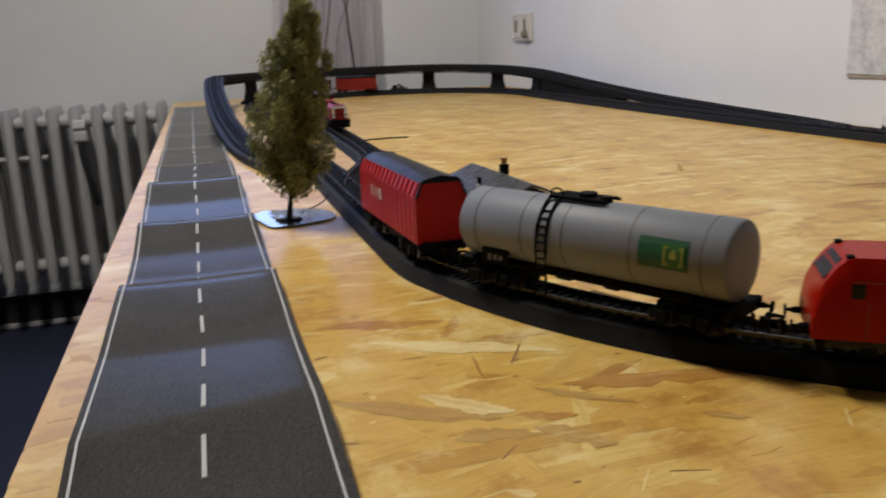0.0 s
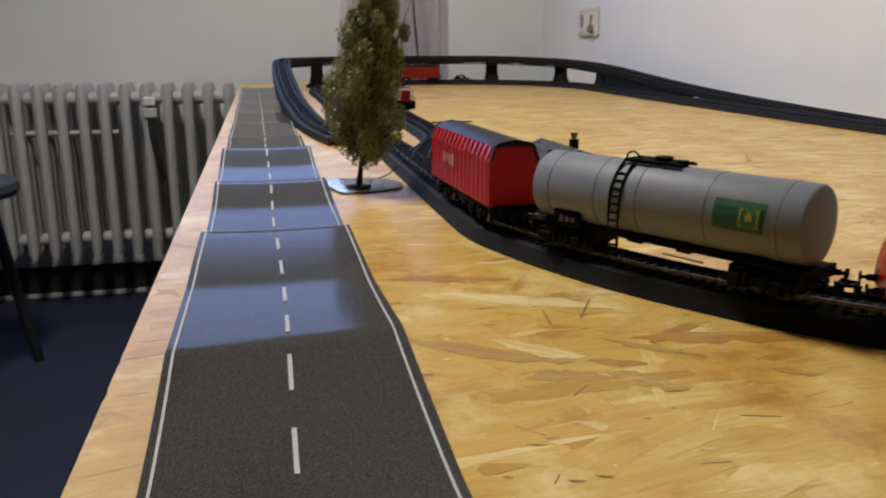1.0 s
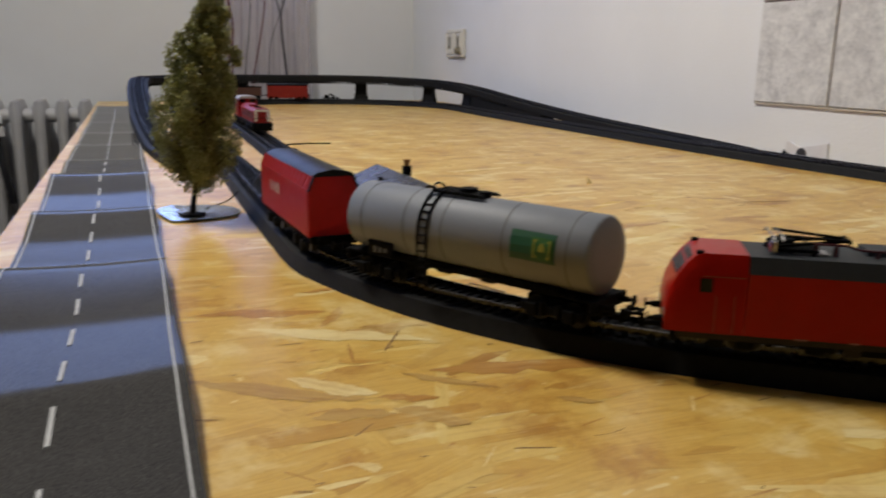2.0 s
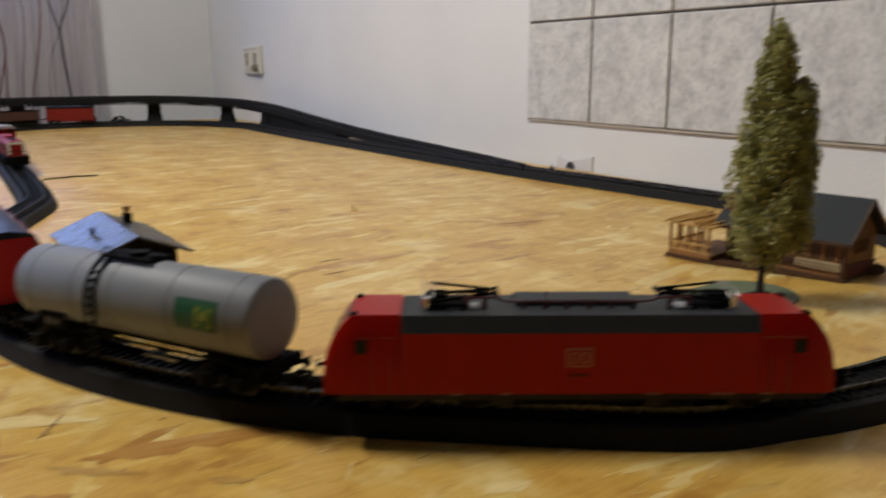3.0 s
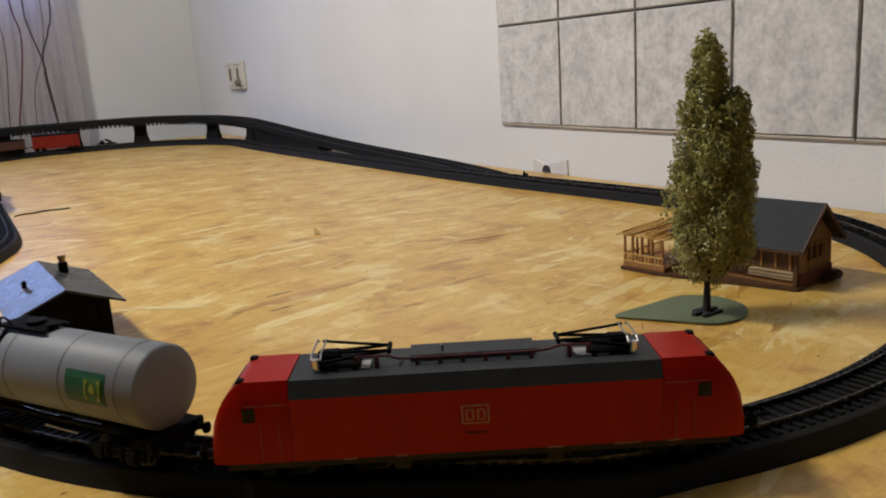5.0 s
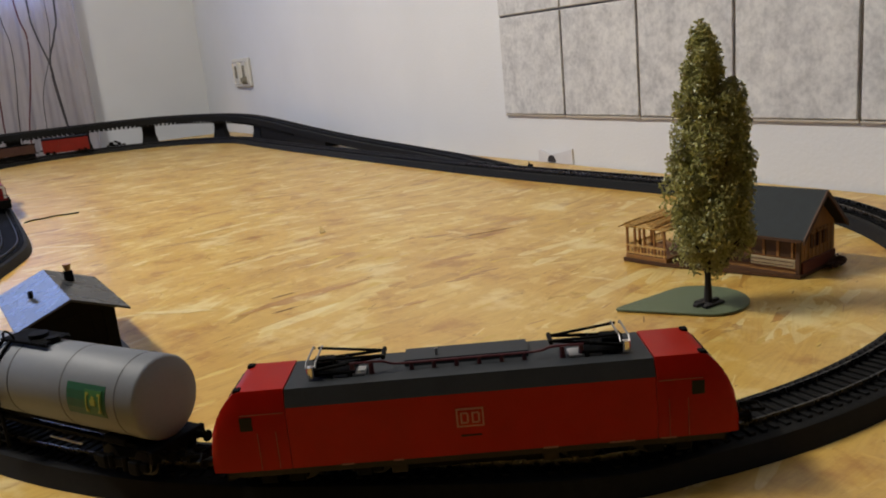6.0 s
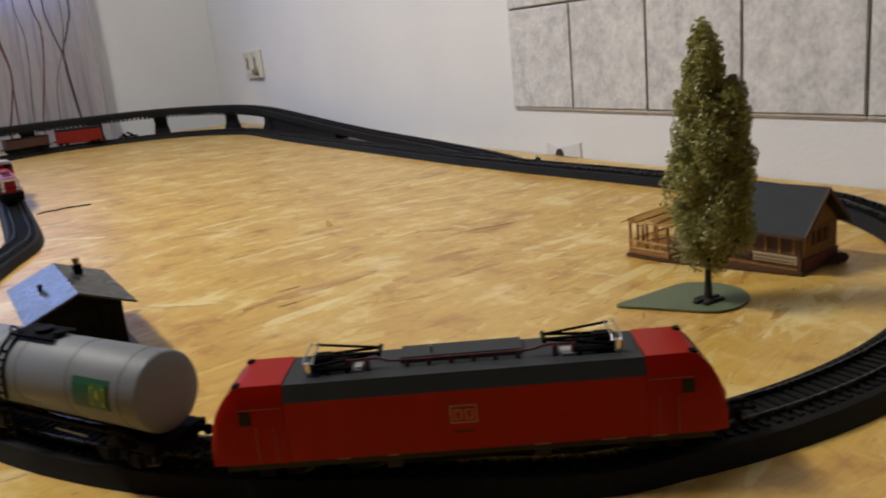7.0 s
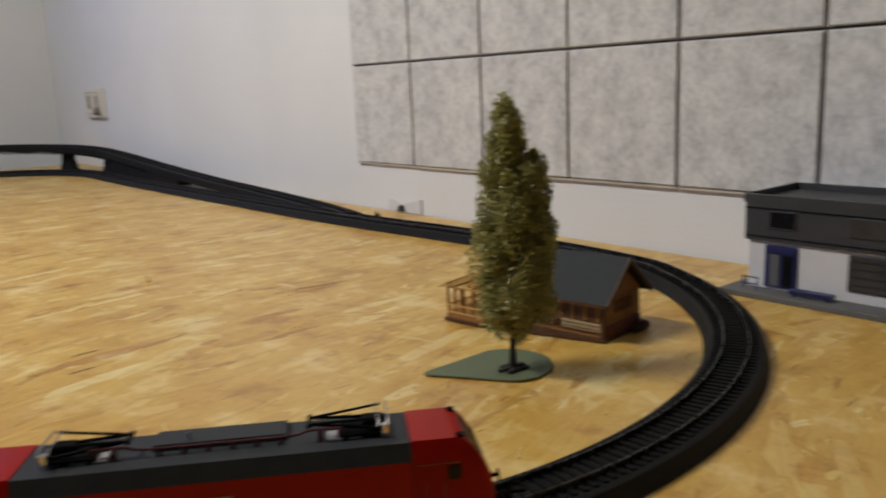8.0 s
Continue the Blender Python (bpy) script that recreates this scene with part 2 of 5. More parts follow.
TRUNK = simple("black_brown_trunk", (0.011, 0.008, 0.007), 0.7, bumpy=0.5)
LEAF = leaf_material("olive_flock", (0.340, 0.340, 0.118), (0.52, 0.515, 0.220))
PALE_LEAF = leaf_material("pale_olive_flock", (0.420, 0.408, 0.145), (0.62, 0.605, 0.275))
GREEN_MAT = simple("grey_green_flock_sheet", (0.11, 0.14, 0.075), 0.55, var=0.15, scale=200, bumpy=0.4)
GREY_MAT = simple("glossy_grey_sheet", (0.15, 0.165, 0.15), 0.09, var=0.15, scale=120)
HUT_WALL = simple("black_brown_hut_boards", (0.0045, 0.0038, 0.0032), 0.8, bumpy=0.3, spec=0.15)
HUT_ROOF = simple("slate_hut_roof", (0.05, 0.052, 0.056), 0.27, var=0.2, spec=0.26)
WOOD_ORANGE = simple("orange_brown_timber", (0.30, 0.138, 0.036), 0.55, var=0.25, scale=150)
WOOD_DARK = simple("dark_brown_timber", (0.075, 0.032, 0.012), 0.6, var=0.3, scale=150)
STRAW = simple("straw_coloured_slats", (0.58, 0.36, 0.115), 0.7, var=0.35, scale=300, bumpy=0.6)
CREAM = simple("cream_trim", (0.40, 0.31, 0.18), 0.65)
COT_ROOF = simple("dark_slate_grey_roof", (0.024, 0.029, 0.031), 0.7, var=0.2, scale=150, spec=0.3)
BRICK_RED = simple("brick_red_plastic", (0.13, 0.030, 0.014), 0.65)
# pane grey; on the upper windows it carries a painted reflection
DIM_GLASS = simple("pane_grey_with_reflection", (0.050, 0.048, 0.046), 0.22, var=0.35, scale=45, spec=0.4)
BANK_GREY = simple("anthracite_plastic", (0.040, 0.040, 0.043), 0.5, var=0.12)
BANK_WHITE = simple("white_plastic_wall", (0.66, 0.66, 0.68), 0.5, var=0.05)
BANK_BLUE = simple("navy_blue_plastic", (0.014, 0.018, 0.085), 0.4)
PAVE = simple("grey_base_plate", (0.115, 0.115, 0.118), 0.6)
RADIATOR = simple("light_grey_radiator_enamel", (0.52, 0.51, 0.50), 0.45, var=0.06, scale=12)
IRON = simple("dark_iron_and_gaps", (0.02, 0.02, 0.022), 0.5)
CABLE_RED = simple("red_cable", (0.11, 0.022, 0.030), 0.5)
CABLE_DARK = simple("dark_grey_cable", (0.05, 0.045, 0.05), 0.5)
SOCKET_GREY = simple("plug_plastic_and_well_shade", (0.20, 0.18, 0.13), 0.5)
MAROON = simple("maroon_roof_wire", (0.075, 0.010, 0.014), 0.45)
CREAM_PLASTIC = simple("cream_socket_plastic", (0.72, 0.70, 0.64), 0.35, var=0.05)
CURTAIN = simple("mauve_grey_curtain", (0.80, 0.76, 0.78), 0.9, var=0.06, scale=30)
_nt = CURTAIN.node_tree
_tr = _nt.nodes.new("ShaderNodeBsdfTranslucent")
_tr.inputs[0].default_value = (0.6, 0.55, 0.60, 1)
_mx = _nt.nodes.new("ShaderNodeMixShader")
_mx.inputs[0].default_value = 0.4
_nt.links.new(_nt.nodes["Principled BSDF"].outputs[0], _mx.inputs[1])
_nt.links.new(_tr.outputs[0], _mx.inputs[2])
_sheer = _nt.nodes.new("ShaderNodeBsdfTransparent")
_mx2 = _nt.nodes.new("ShaderNodeMixShader")
_mx2.inputs[0].default_value = 0.40
_nt.links.new(_mx.outputs[0], _mx2.inputs[1])
_nt.links.new(_sheer.outputs[0], _mx2.inputs[2])
_nt.links.new(_mx2.outputs[0], _nt.nodes["Material Output"].inputs[0])
GREY_SILL = simple("grey_sill_board", (0.22, 0.22, 0.25), 0.5)
FRAME_WHITE = simple("white_window_paint", (0.75, 0.75, 0.75), 0.4)
BROWN_WAGON = simple("brown_wagon_plastic", (0.055, 0.018, 0.011), 0.5)
DIESEL_RED = simple("dark_red_diesel_paint", (0.24, 0.008, 0.010), 0.4, spec=0.25)
PALE_ROOF = simple("pale_grey_cab_roof", (0.30, 0.29, 0.29), 0.5)
LIGHT_GREY = simple("light_grey_paint", (0.5, 0.5, 0.5), 0.5)
SCREEN_GLASS, _nt, _b = node_mat("window_glass", 0.03)
_b.inputs["Transmission Weight"].default_value = 1.0
SHADE, _nt, _b = node_mat("lamp_diffuser", 0.5)
_b.inputs["Base Color"].default_value = (0.9, 0.88, 0.82, 1)
_b.inputs["Emission Color"].default_value = (1.0, 0.86, 0.70, 1)
_b.inputs["Emission Strength"].default_value = 4.0


# ---------------------------------------------------------------- mesh helpers
def part(name, bm, material, parent=None, label="", smooth=False, m=None):
    """Links a bmesh as one mesh object, under a thing or a part."""
    me = bpy.data.meshes.new(name)
    bmesh.ops.recalc_face_normals(bm, faces=bm.faces)
    bm.to_mesh(me)
    bm.free()
    me.materials.append(material)
    if smooth:
        for p in me.polygons:
            p.use_smooth = True
        me.set_sharp_from_angle(angle=radians(38))
    ob = new(name, me)
    if parent is not None:
        ob.parent = parent
    if m is not None:
        ob.matrix_basis = m
    if label:
        tagged(ob, label)
    return ob


def same_mesh(name, other, parent, m):
    ob = new(name, other.data)
    ob.parent = parent
    ob.matrix_basis = m
    return ob


def thing(name, m, label, category, group="", kind=""):
    ob = new(name)
    ob.empty_display_size = 0.02
    ob.matrix_basis = m
    return tagged(ob, label, category, group, kind)


def add_box(bm, c, s, bevel=0.0, m=None):
    x = bmesh.ops.create_cube(bm, size=1.0)
    mat = Matrix.Translation(c) @ Matrix.Diagonal((*s, 1))
    bmesh.ops.transform(bm, matrix=(m @ mat) if m is not None else mat, verts=x["verts"])
    if bevel:
        es = {e for v in x["verts"] for e in v.link_edges}
        bmesh.ops.bevel(bm, geom=list(es), offset=bevel, segments=2, affect="EDGES", profile=0.5)


def box(c, s, bevel=0.0, m=None):
    bm = bmesh.new()
    add_box(bm, c, s, bevel, m)
    return bm


def add_tube(bm, a, b, r, r2=None, seg=12):
    a, b = Vector(a), Vector(b)
    d = b - a
    q = d.to_track_quat("Z", "Y").to_matrix().to_4x4()
    x = bmesh.ops.create_cone(bm, cap_ends=True, segments=seg, radius1=r, radius2=r if r2 is None else r2, depth=d.length)
    bmesh.ops.transform(bm, matrix=Matrix.Translation((a + b) / 2) @ q, verts=x["verts"])


def tube(a, b, r, r2=None, seg=12):
    bm = bmesh.new()
    add_tube(bm, a, b, r, r2, seg)
    return bm


def add_loft(bm, rings, closed=True, caps=True):
    """Skins rings of equal count."""
    vs = [[bm.verts.new(p) for p in ring] for ring in rings]
    n = len(rings[0])
    for a, b in zip(vs, vs[1:]):
        for i in range(n if closed else n - 1):
            j = (i + 1) % n
            bm.faces.new((a[i], a[j], b[j], b[i]))
    if caps and closed:
        bm.faces.new(vs[0])
        bm.faces.new(vs[-1])


def loft(rings, closed=True, caps=True):
    bm = bmesh.new()
    add_loft(bm, rings, closed, caps)
    return bm


def prism(outline, axis, lo, hi):
    """An outline in the plane across axis, drawn out from lo to hi."""
    def place(p, h):
        return {"x": (h, p[0], p[1]), "y": (p[0], h, p[1]), "z": (p[0], p[1], h)}[axis]
    return loft([[place(p, lo) for p in outline], [place(p, hi) for p in outline]])


def revolve(profile, seg=32):
    """A profile of (x, r) turned round the x axis."""
    return loft([[(x, r * math.cos(2 * math.pi * k / seg), r * math.sin(2 * math.pi * k / seg)) for k in range(seg)] for x, r in profile])


def wire(points, r, seg=6, n=10):
    """A round wire that glides through points."""
    pts = smooth_line(points, n)
    rings = []
    for i, p in enumerate(pts):
        d = (pts[min(i + 1, len(pts) - 1)] - pts[max(i - 1, 0)]).normalized()
        q = d.to_track_quat("Z", "Y")
        rings.append([p + q @ Vector((r * math.cos(2 * math.pi * k / seg), r * math.sin(2 * math.pi * k / seg), 0)) for k in range(seg)])
    return loft(rings)


def smooth_line(points, n=10):
    p = [Vector(q) for q in points]
    p = [2 * p[0] - p[1], *p, 2 * p[-1] - p[-2]]
    out = []
    for i in range(1, len(p) - 2):
        a, b, c, d = p[i - 1:i + 3]
        for k in range(n):
            t = k / n
            out.append(0.5 * (2 * b + (c - a) * t + (2 * a - 5 * b + 4 * c - d) * t * t + (3 * b - a - 3 * c + d) * t ** 3))
    out.append(p[-2])
    return out


# ---------------------------------------------------------------- room
FLOOR_Z, CEIL_Z = -0.69, 1.75
X0, X1, Y0, Y1 = -3.4, 1.035, -3.2, 2.86
tagged(part("floor", box(((X0 + X1) / 2, (Y0 + Y1) / 2, FLOOR_Z - 0.05), (X1 - X0 + 0.4, Y1 - Y0 + 0.4, 0.1)), CARPET), "dark navy blue carpeted floor below the table", "floor", kind="structure")
# unseen ceiling, its grey chosen to weaken bounce light
tagged(part("ceiling", box(((X0 + X1) / 2, (Y0 + Y1) / 2, CEIL_Z + 0.05), (X1 - X0 + 0.4, Y1 - Y0 + 0.4, 0.1)), CEIL), "plain unseen ceiling, greyed to limit bounce light", "ceiling", kind="structure")
H, MZ = CEIL_Z - FLOOR_Z, (CEIL_Z + FLOOR_Z) / 2
tagged(part("wall_east", box((X1 + 0.075, (Y0 + Y1) / 2, MZ), (0.15, Y1 - Y0, H)), WHITE_WALL), "white textured wall behind the long side of the table", "wall", kind="structure")
# unseen west and south walls, coloured dark to keep fill light low
tagged(part("wall_west", box((X0 - 0.075, (Y0 + Y1) / 2, MZ), (0.15, Y1 - Y0, H)), DARK_WALL), "plain unseen wall across the room, darkened to limit bounce light", "wall", kind="structure")
tagged(part("wall_south", box(((X0 + X1) / 2, Y0 - 0.075, MZ), (X1 - X0, 0.15, H)), DARK_WALL), "plain unseen wall at the near end of the room, darkened to limit bounce light", "wall", kind="structure")
WX0, WX1, WZ0, WZ1 = -2.10, 0.60, 0.46, 0.74
bm = bmesh.new()
for cx, cz, sx, sz in (((X0 + WX0) / 2, MZ, WX0 - X0, H), ((X1 + WX1) / 2, MZ, X1 - WX1, H), ((WX0 + WX1) / 2, (FLOOR_Z + WZ0) / 2, WX1 - WX0, WZ0 - FLOOR_Z), ((WX0 + WX1) / 2, (CEIL_Z + WZ1) / 2, WX1 - WX0, CEIL_Z - WZ1)):
    add_box(bm, (cx, Y1 + 0.09, cz), (sx, 0.18, sz))
tagged(part("wall_north", bm, WHITE_WALL), "white wall with a window above the radiator", "wall", kind="structure")


def window():
    w = thing("window_1", pose((WX0 + WX1) / 2, Y1 + 0.09, WZ0), "white framed window above the radiator", "window", kind="structure")
    wd, ht = WX1 - WX0, WZ1 - WZ0
    bm = bmesh.new()
    for c, s in (((0, 0, 0.035), (wd, 0.06, 0.07)), ((0, 0, ht - 0.035), (wd, 0.06, 0.07)), ((-wd / 2 + 0.035, 0, ht / 2), (0.07, 0.06, ht - 0.14)), ((wd / 2 - 0.035, 0, ht / 2), (0.07, 0.06, ht - 0.14)), ((0, 0, ht / 2), (0.08, 0.055, ht - 0.14))):
        add_box(bm, c, s, 0.004)
    part("window_frame", bm, FRAME_WHITE, w)
    for sx in (-1, 1):
        g = part("pane", box((sx * wd / 4, 0, ht / 2), (wd / 2 - 0.11, 0.006, ht - 0.14)), SCREEN_GLASS, w)
        g.visible_shadow = False
    part("window_sill", box((-0.1275, -0.085, -0.012), (wd - 0.257, 0.078, 0.022), 0.004), FRAME_WHITE, w, "white sill with a shadowed underside")
    part("apron", box((-0.1275, -0.099, -0.060), (wd - 0.261, 0.016, 0.070), 0.002), GREY_SILL, w, "grey board below the sill")


window()


# ---------------------------------------------------------------- table
TX0, TX1, TY0, TY1 = 0.008, 1.03, -0.45, 2.66
table = thing("layout_table", pose(0, 0, 0), "large OSB board table carrying the model railway", "table")
part("board", box(((TX0 + TX1) / 2, (TY0 + TY1) / 2, -0.009), (TX1 - TX0, TY1 - TY0, 0.018), 0.0012), OSB, table, "golden oriented strand board with long pressed flakes")


def strands():
    """Pressed strands: long thin flakes of wood lying over one another across the board."""
    rnd = random.Random(21)
    verts, faces, uvs, dark = [], [], [], []
    for k in range(24400):
        cx, cy = rnd.uniform(TX0 - 0.02, TX1 + 0.02), rnd.uniform(TY0 - 0.02, TY1 + 0.02)
        small = k > 20300
        chip_kind = rnd.choice((1, 1, 1, 2, 2, 2, 3, 3, 3, 0))
        ln = rnd.choice((rnd.uniform(0.001, 0.0035), rnd.uniform(0.005, 0.016))) if small else min(0.150, max(0.018, rnd.gauss(0.060, 0.028)))
        wd = rnd.uniform(0.0006, 0.0022) if small else rnd.uniform(0.005, 0.0210)
        if small and chip_kind == 1:
            wd *= 0.55
        flow = 0.16 + 0.20 * math.sin(9.1 * cx + 4.3 * cy + 1.0) + 0.15 * math.sin(5.7 * cy - 13.0 * cx + 2.2)
        ang = flow + rnd.gauss(0.0, 0.20) if rnd.random() < 0.90 else rnd.uniform(-1.5, 1.5)
        z = rnd.uniform(0.00018, 0.00020) if small else rnd.uniform(0.00004, 0.00017)
        ca, sa = math.cos(ang), math.sin(ang)
        tilt, roll = rnd.gauss(0, 0.0002), rnd.gauss(0, 0.0006)
        bend = rnd.gauss(0, 0.008)
        outline = []
        for u in (-0.5, -0.44, -0.18, 0.16, 0.43, 0.5):
            e = 0.5 * (1 - 0.62 * max(0.0, abs(u) - 0.40) / 0.10) * rnd.uniform(0.55, 1.15)
            outline.append((u, e))
        n = len(verts)
        seed = rnd.uniform(0, 40)
        ring = [(u, e) for u, e in outline] + [(u, -e * rnd.uniform(0.75, 1.1)) for u, e in reversed(outline)]
        for u, v in ring:
            px, py = u * ln, v * wd + bend * ln * (u * u - 0.1)
            x = min(TX1, max(TX0 + 0.0002, cx + px * ca - py * sa))
            y = min(TY1, max(TY0, cy + px * sa + py * ca))
            verts.append((x, y, min(0.00030, max(0.00003, z + tilt * px + roll * py))))
            uvs.append((px + seed, py + seed * 0.37))
        m = len(ring)
        for i in range(5):
            faces.append((n + i, n + i + 1, n + m - 2 - i, n + m - 1 - i)[::-1])
            dark.append(chip_kind if small else 0)
    # single flakes that stand out from the rest: from, to, width, tone (1 bark, 2 tan, 3 cream, 4 grey-tan)
    near = ((0.131, 0.511, 0.197, 0.500, 0.0170, 2), (0.189, 0.474, 0.206, 0.504, 0.0085, 2), (0.222, 0.404, 0.307, 0.381, 0.0190, 2), (0.121, 0.421, 0.186, 0.381, 0.0140, 4), (0.191, 0.381, 0.215, 0.374, 0.0085, 2), (0.163, 0.371, 0.195, 0.366, 0.0130, 4),
            (0.194, 0.369, 0.219, 0.348, 0.0140, 4), (0.155, 0.482, 0.234, 0.437, 0.0170, 3), (0.159, 0.411, 0.193, 0.385, 0.0150, 3), (0.191, 0.537, 0.218, 0.544, 0.0080, 2), (0.207, 0.467, 0.247, 0.463, 0.0085, 2), (0.208, 0.403, 0.241, 0.375, 0.0070, 4), (0.259, 0.358, 0.275, 0.349, 0.0065, 4))
    slits = ((0.195, 0.447, 0.192, 0.420, 0.0022, 2), (0.224, 0.457, 0.208, 0.429, 0.0014, 1), (0.120, 0.383, 0.130, 0.380, 0.0014, 1), (0.1238, 0.4691, 0.1317, 0.4713, 0.0016, 1), (0.427, 0.624, 0.449, 0.625, 0.0040, 1), (0.440, 0.663, 0.464, 0.666, 0.0035, 1), (0.653, 0.717, 0.723, 0.708, 0.0040, 1))
    far = ((0.403, 0.640, 0.524, 0.655, 0.0200, 2), (0.413, 0.969, 0.497, 0.949, 0.0140, 4), (0.600, 0.654, 0.632, 0.648, 0.0120, 2), (0.656, 0.703, 0.708, 0.699, 0.0090, 2), (0.490, 1.110, 0.583, 1.134, 0.0080, 2), (0.594, 1.184, 0.687, 1.156, 0.0090, 2), (0.505, 0.561, 0.527, 0.562, 0.0080, 2),
           (0.841, 0.867, 0.877, 0.881, 0.0100, 2), (0.346, 0.717, 0.399, 0.668, 0.0110, 3), (0.641, 0.524, 0.653, 0.487, 0.0060, 3), (0.405, 1.350, 0.436, 1.348, 0.0040, 1), (0.520, 0.691, 0.574, 0.682, 0.0060, 3), (0.314, 0.715, 0.358, 0.708, 0.0060, 3))
    specks = ((0.138, 0.422), (0.162, 0.430), (0.211, 0.434), (0.147, 0.320), (0.153, 0.322), (0.151, 0.297), (0.198, 0.305), (0.191, 0.329), (0.257, 0.424), (0.133, 0.303), (0.160, 0.2975), (0.582, 0.519), (0.324, 0.622), (0.594, 0.505), (0.375, 0.579))
    specks = tuple((x, y, x + rnd.uniform(0.003, 0.007), y + rnd.uniform(-0.002, 0.002), rnd.uniform(0.0006, 0.0012), 1) for x, y in specks)
    for k, (x0, y0, x1, y1, wd, kind) in enumerate(near + far + slits + specks):
        n, seed = len(verts), rnd.uniform(0, 40)
        d = Vector((x1 - x0, y1 - y0))
        side = Vector((-d.y, d.x)).normalized() * wd
        ring = []
        # ragged along its sides, splintered at both ends
        for j in range(13):
            f = j / 12
            body = min(1.0, 0.12 + 3.2 * min(f, 1 - f))
            ring.append((Vector((x0, y0)) + d * f + side * (0.10 * math.sin(5 * f + seed) + rnd.uniform(-0.06, 0.06)), body * rnd.uniform(0.24, 0.50), body * rnd.uniform(0.24, 0.50)))
        for c, w, sg in [(c, w, 1) for c, w, v in ring] + [(c, v, -1) for c, w, v in reversed(ring)]:
            slip = d * rnd.uniform(-0.02, 0.02)
            verts.append((c.x + slip.x + side.x * w * sg, c.y + slip.y + side.y * w * sg, 0.00023 + 0.000007 * k))
            along = (c + slip - Vector((x0, y0))).dot(d.normalized())
            uvs.append((along + seed, w * sg * wd + seed * 0.37))
        for i in range(12):
            faces.append((n + i, n + i + 1, n + 24 - i, n + 25 - i)[::-1])
            dark.append(kind)
    me = bpy.data.meshes.new("strands")
    me.from_pydata(verts, [], faces)
    layer = me.uv_layers.new(name="grain")
    loops = np.empty(len(me.loops), dtype=np.int32)
    me.loops.foreach_get("vertex_index", loops)
    layer.data.foreach_set("uv", np.array(uvs, dtype=np.float32)[loops].ravel())
    me.materials.append(STRAND)
    me.materials.append(SLIVER)
    for flake in (TAN_FLAKE, CREAM_FLAKE, GREY_FLAKE):
        me.materials.append(flake)
    me.polygons.foreach_set("material_index", dark)
    ob = new("wood_strand", me)
    ob.parent = table
    return tagged(ob, "pressed wood strands of the board surface", kind="stuff")


strands()
for y in (-0.35, 1.1, 2.55):
    for x in (0.12, 0.93):
        part("leg", box((x, y, (FLOOR_Z - 0.018) / 2), (0.06, 0.06, -FLOOR_Z - 0.018), 0.003), CREAM, table)

# ---------------------------------------------------------------- road
CRESTS = [(-0.12, 0.0015), (0.16, 0.0015), (0.394, 0.0115), (0.593, 0.0098), (0.776, 0.0104), (0.962, 0.0150), (1.160, 0.0045), (1.36, 0.0018), (1.56, 0.0012), (1.80, 0.0008), (2.08, 0.0008), (2.38, 0.0008)]


def road_z(y, u=0.0):
    """A buckled sheet: behind each crest it drops into a trough and then climbs, ever steeper, to the next fold."""
    y = y - 0.16 * u * max(0.0, 1 - abs(y - 0.397) / 0.10)
    for (a, h0), (b, h1) in zip(CRESTS, CRESTS[1:]):
        if a <= y < b:
            f = (y - a) / (b - a)
            if a > 0.5:
                # a short drop behind the fold, a gentle climb, and a steep one up to the next fold
                fall, rise = max(0.0, 1 - f / 0.22), max(0.0, (f - 0.14) / 0.86)
                knee = rise - 0.52
                steep = (knee + math.sqrt(knee * knee + 0.0036)) / 0.967
                gentle = 0.68 if a > 0.7 else 0.50
                return 0.0018 + h0 * fall * fall * (3 - 2 * fall) + h1 * (gentle * rise + (1 - gentle) * steep)
            if a > 0.3:
                # this length hangs between its two folds and sags a little
                sag = min(f, 0.46)
                return 0.0018 + h0 - 0.189 * (0.068 * sag - 0.0413 * sag * sag) + (h1 - h0 + 0.00426) * max(0.0, (f - 0.46) / 0.54)
            g = min(1.0, f / 0.62)
            level = h0 * (1 - 0.72 * g * (1.35 - 0.35 * g))
            return 0.0018 + level + (h1 - level) * max(0.0, (f - 0.58) / 0.42) ** 1.35
    return 0.0018


def road_mid(y):
    return 0.0745 - 0.0125 * max(0.0, (y - 0.5) / 1.8)


def road_strip(lo, hi, y0, y1, lift, material, name, parent, label="", step=0.008):
    n = max(2, int((y1 - y0) / step))
    rows = []
    cols = [lo + (hi - lo) * k / 8 for k in range(9)] if hi - lo > 0.02 else [lo, hi]
    for i in range(n + 1):
        y = y0 + (y1 - y0) * i / n
        w = 0.0006 * math.sin(17 * y + lo * 90)
        # the sheet is cupped a little: its edges stand up
        top = [(road_mid(y) + u + w, y, road_z(y, u) + lift + 0.0010 * (u / 0.045) ** 2) for u in cols]
        rows.append(top + [(a, b, c - 0.0007) for a, b, c in reversed(top)])
    return part(name, loft(rows), material, parent, label, smooth=True)


road = thing("model_road", pose(0, 0, 0), "buckled dark grey model road strip lying on the board edge", "model road")
road_strip(-0.0448, 0.0455, -0.10, 2.36, 0.0, ROAD, "sheet", road, "wavy asphalt-grey printed sheet")
for a, b in ((-0.0422, -0.0413), (0.0418, 0.0427)):
    road_strip(a, b, -0.10, 2.36, 0.0004, PAINT_MARK, "edge_line", road, "thin white edge line")
for k in range(48):
    y = 0.312 + (k - 7) * 0.0475
    road_strip(-0.0008, 0.0008, y, y + 0.0245, 0.0004, PAINT_MARK, "centre_dash", road, step=0.006)


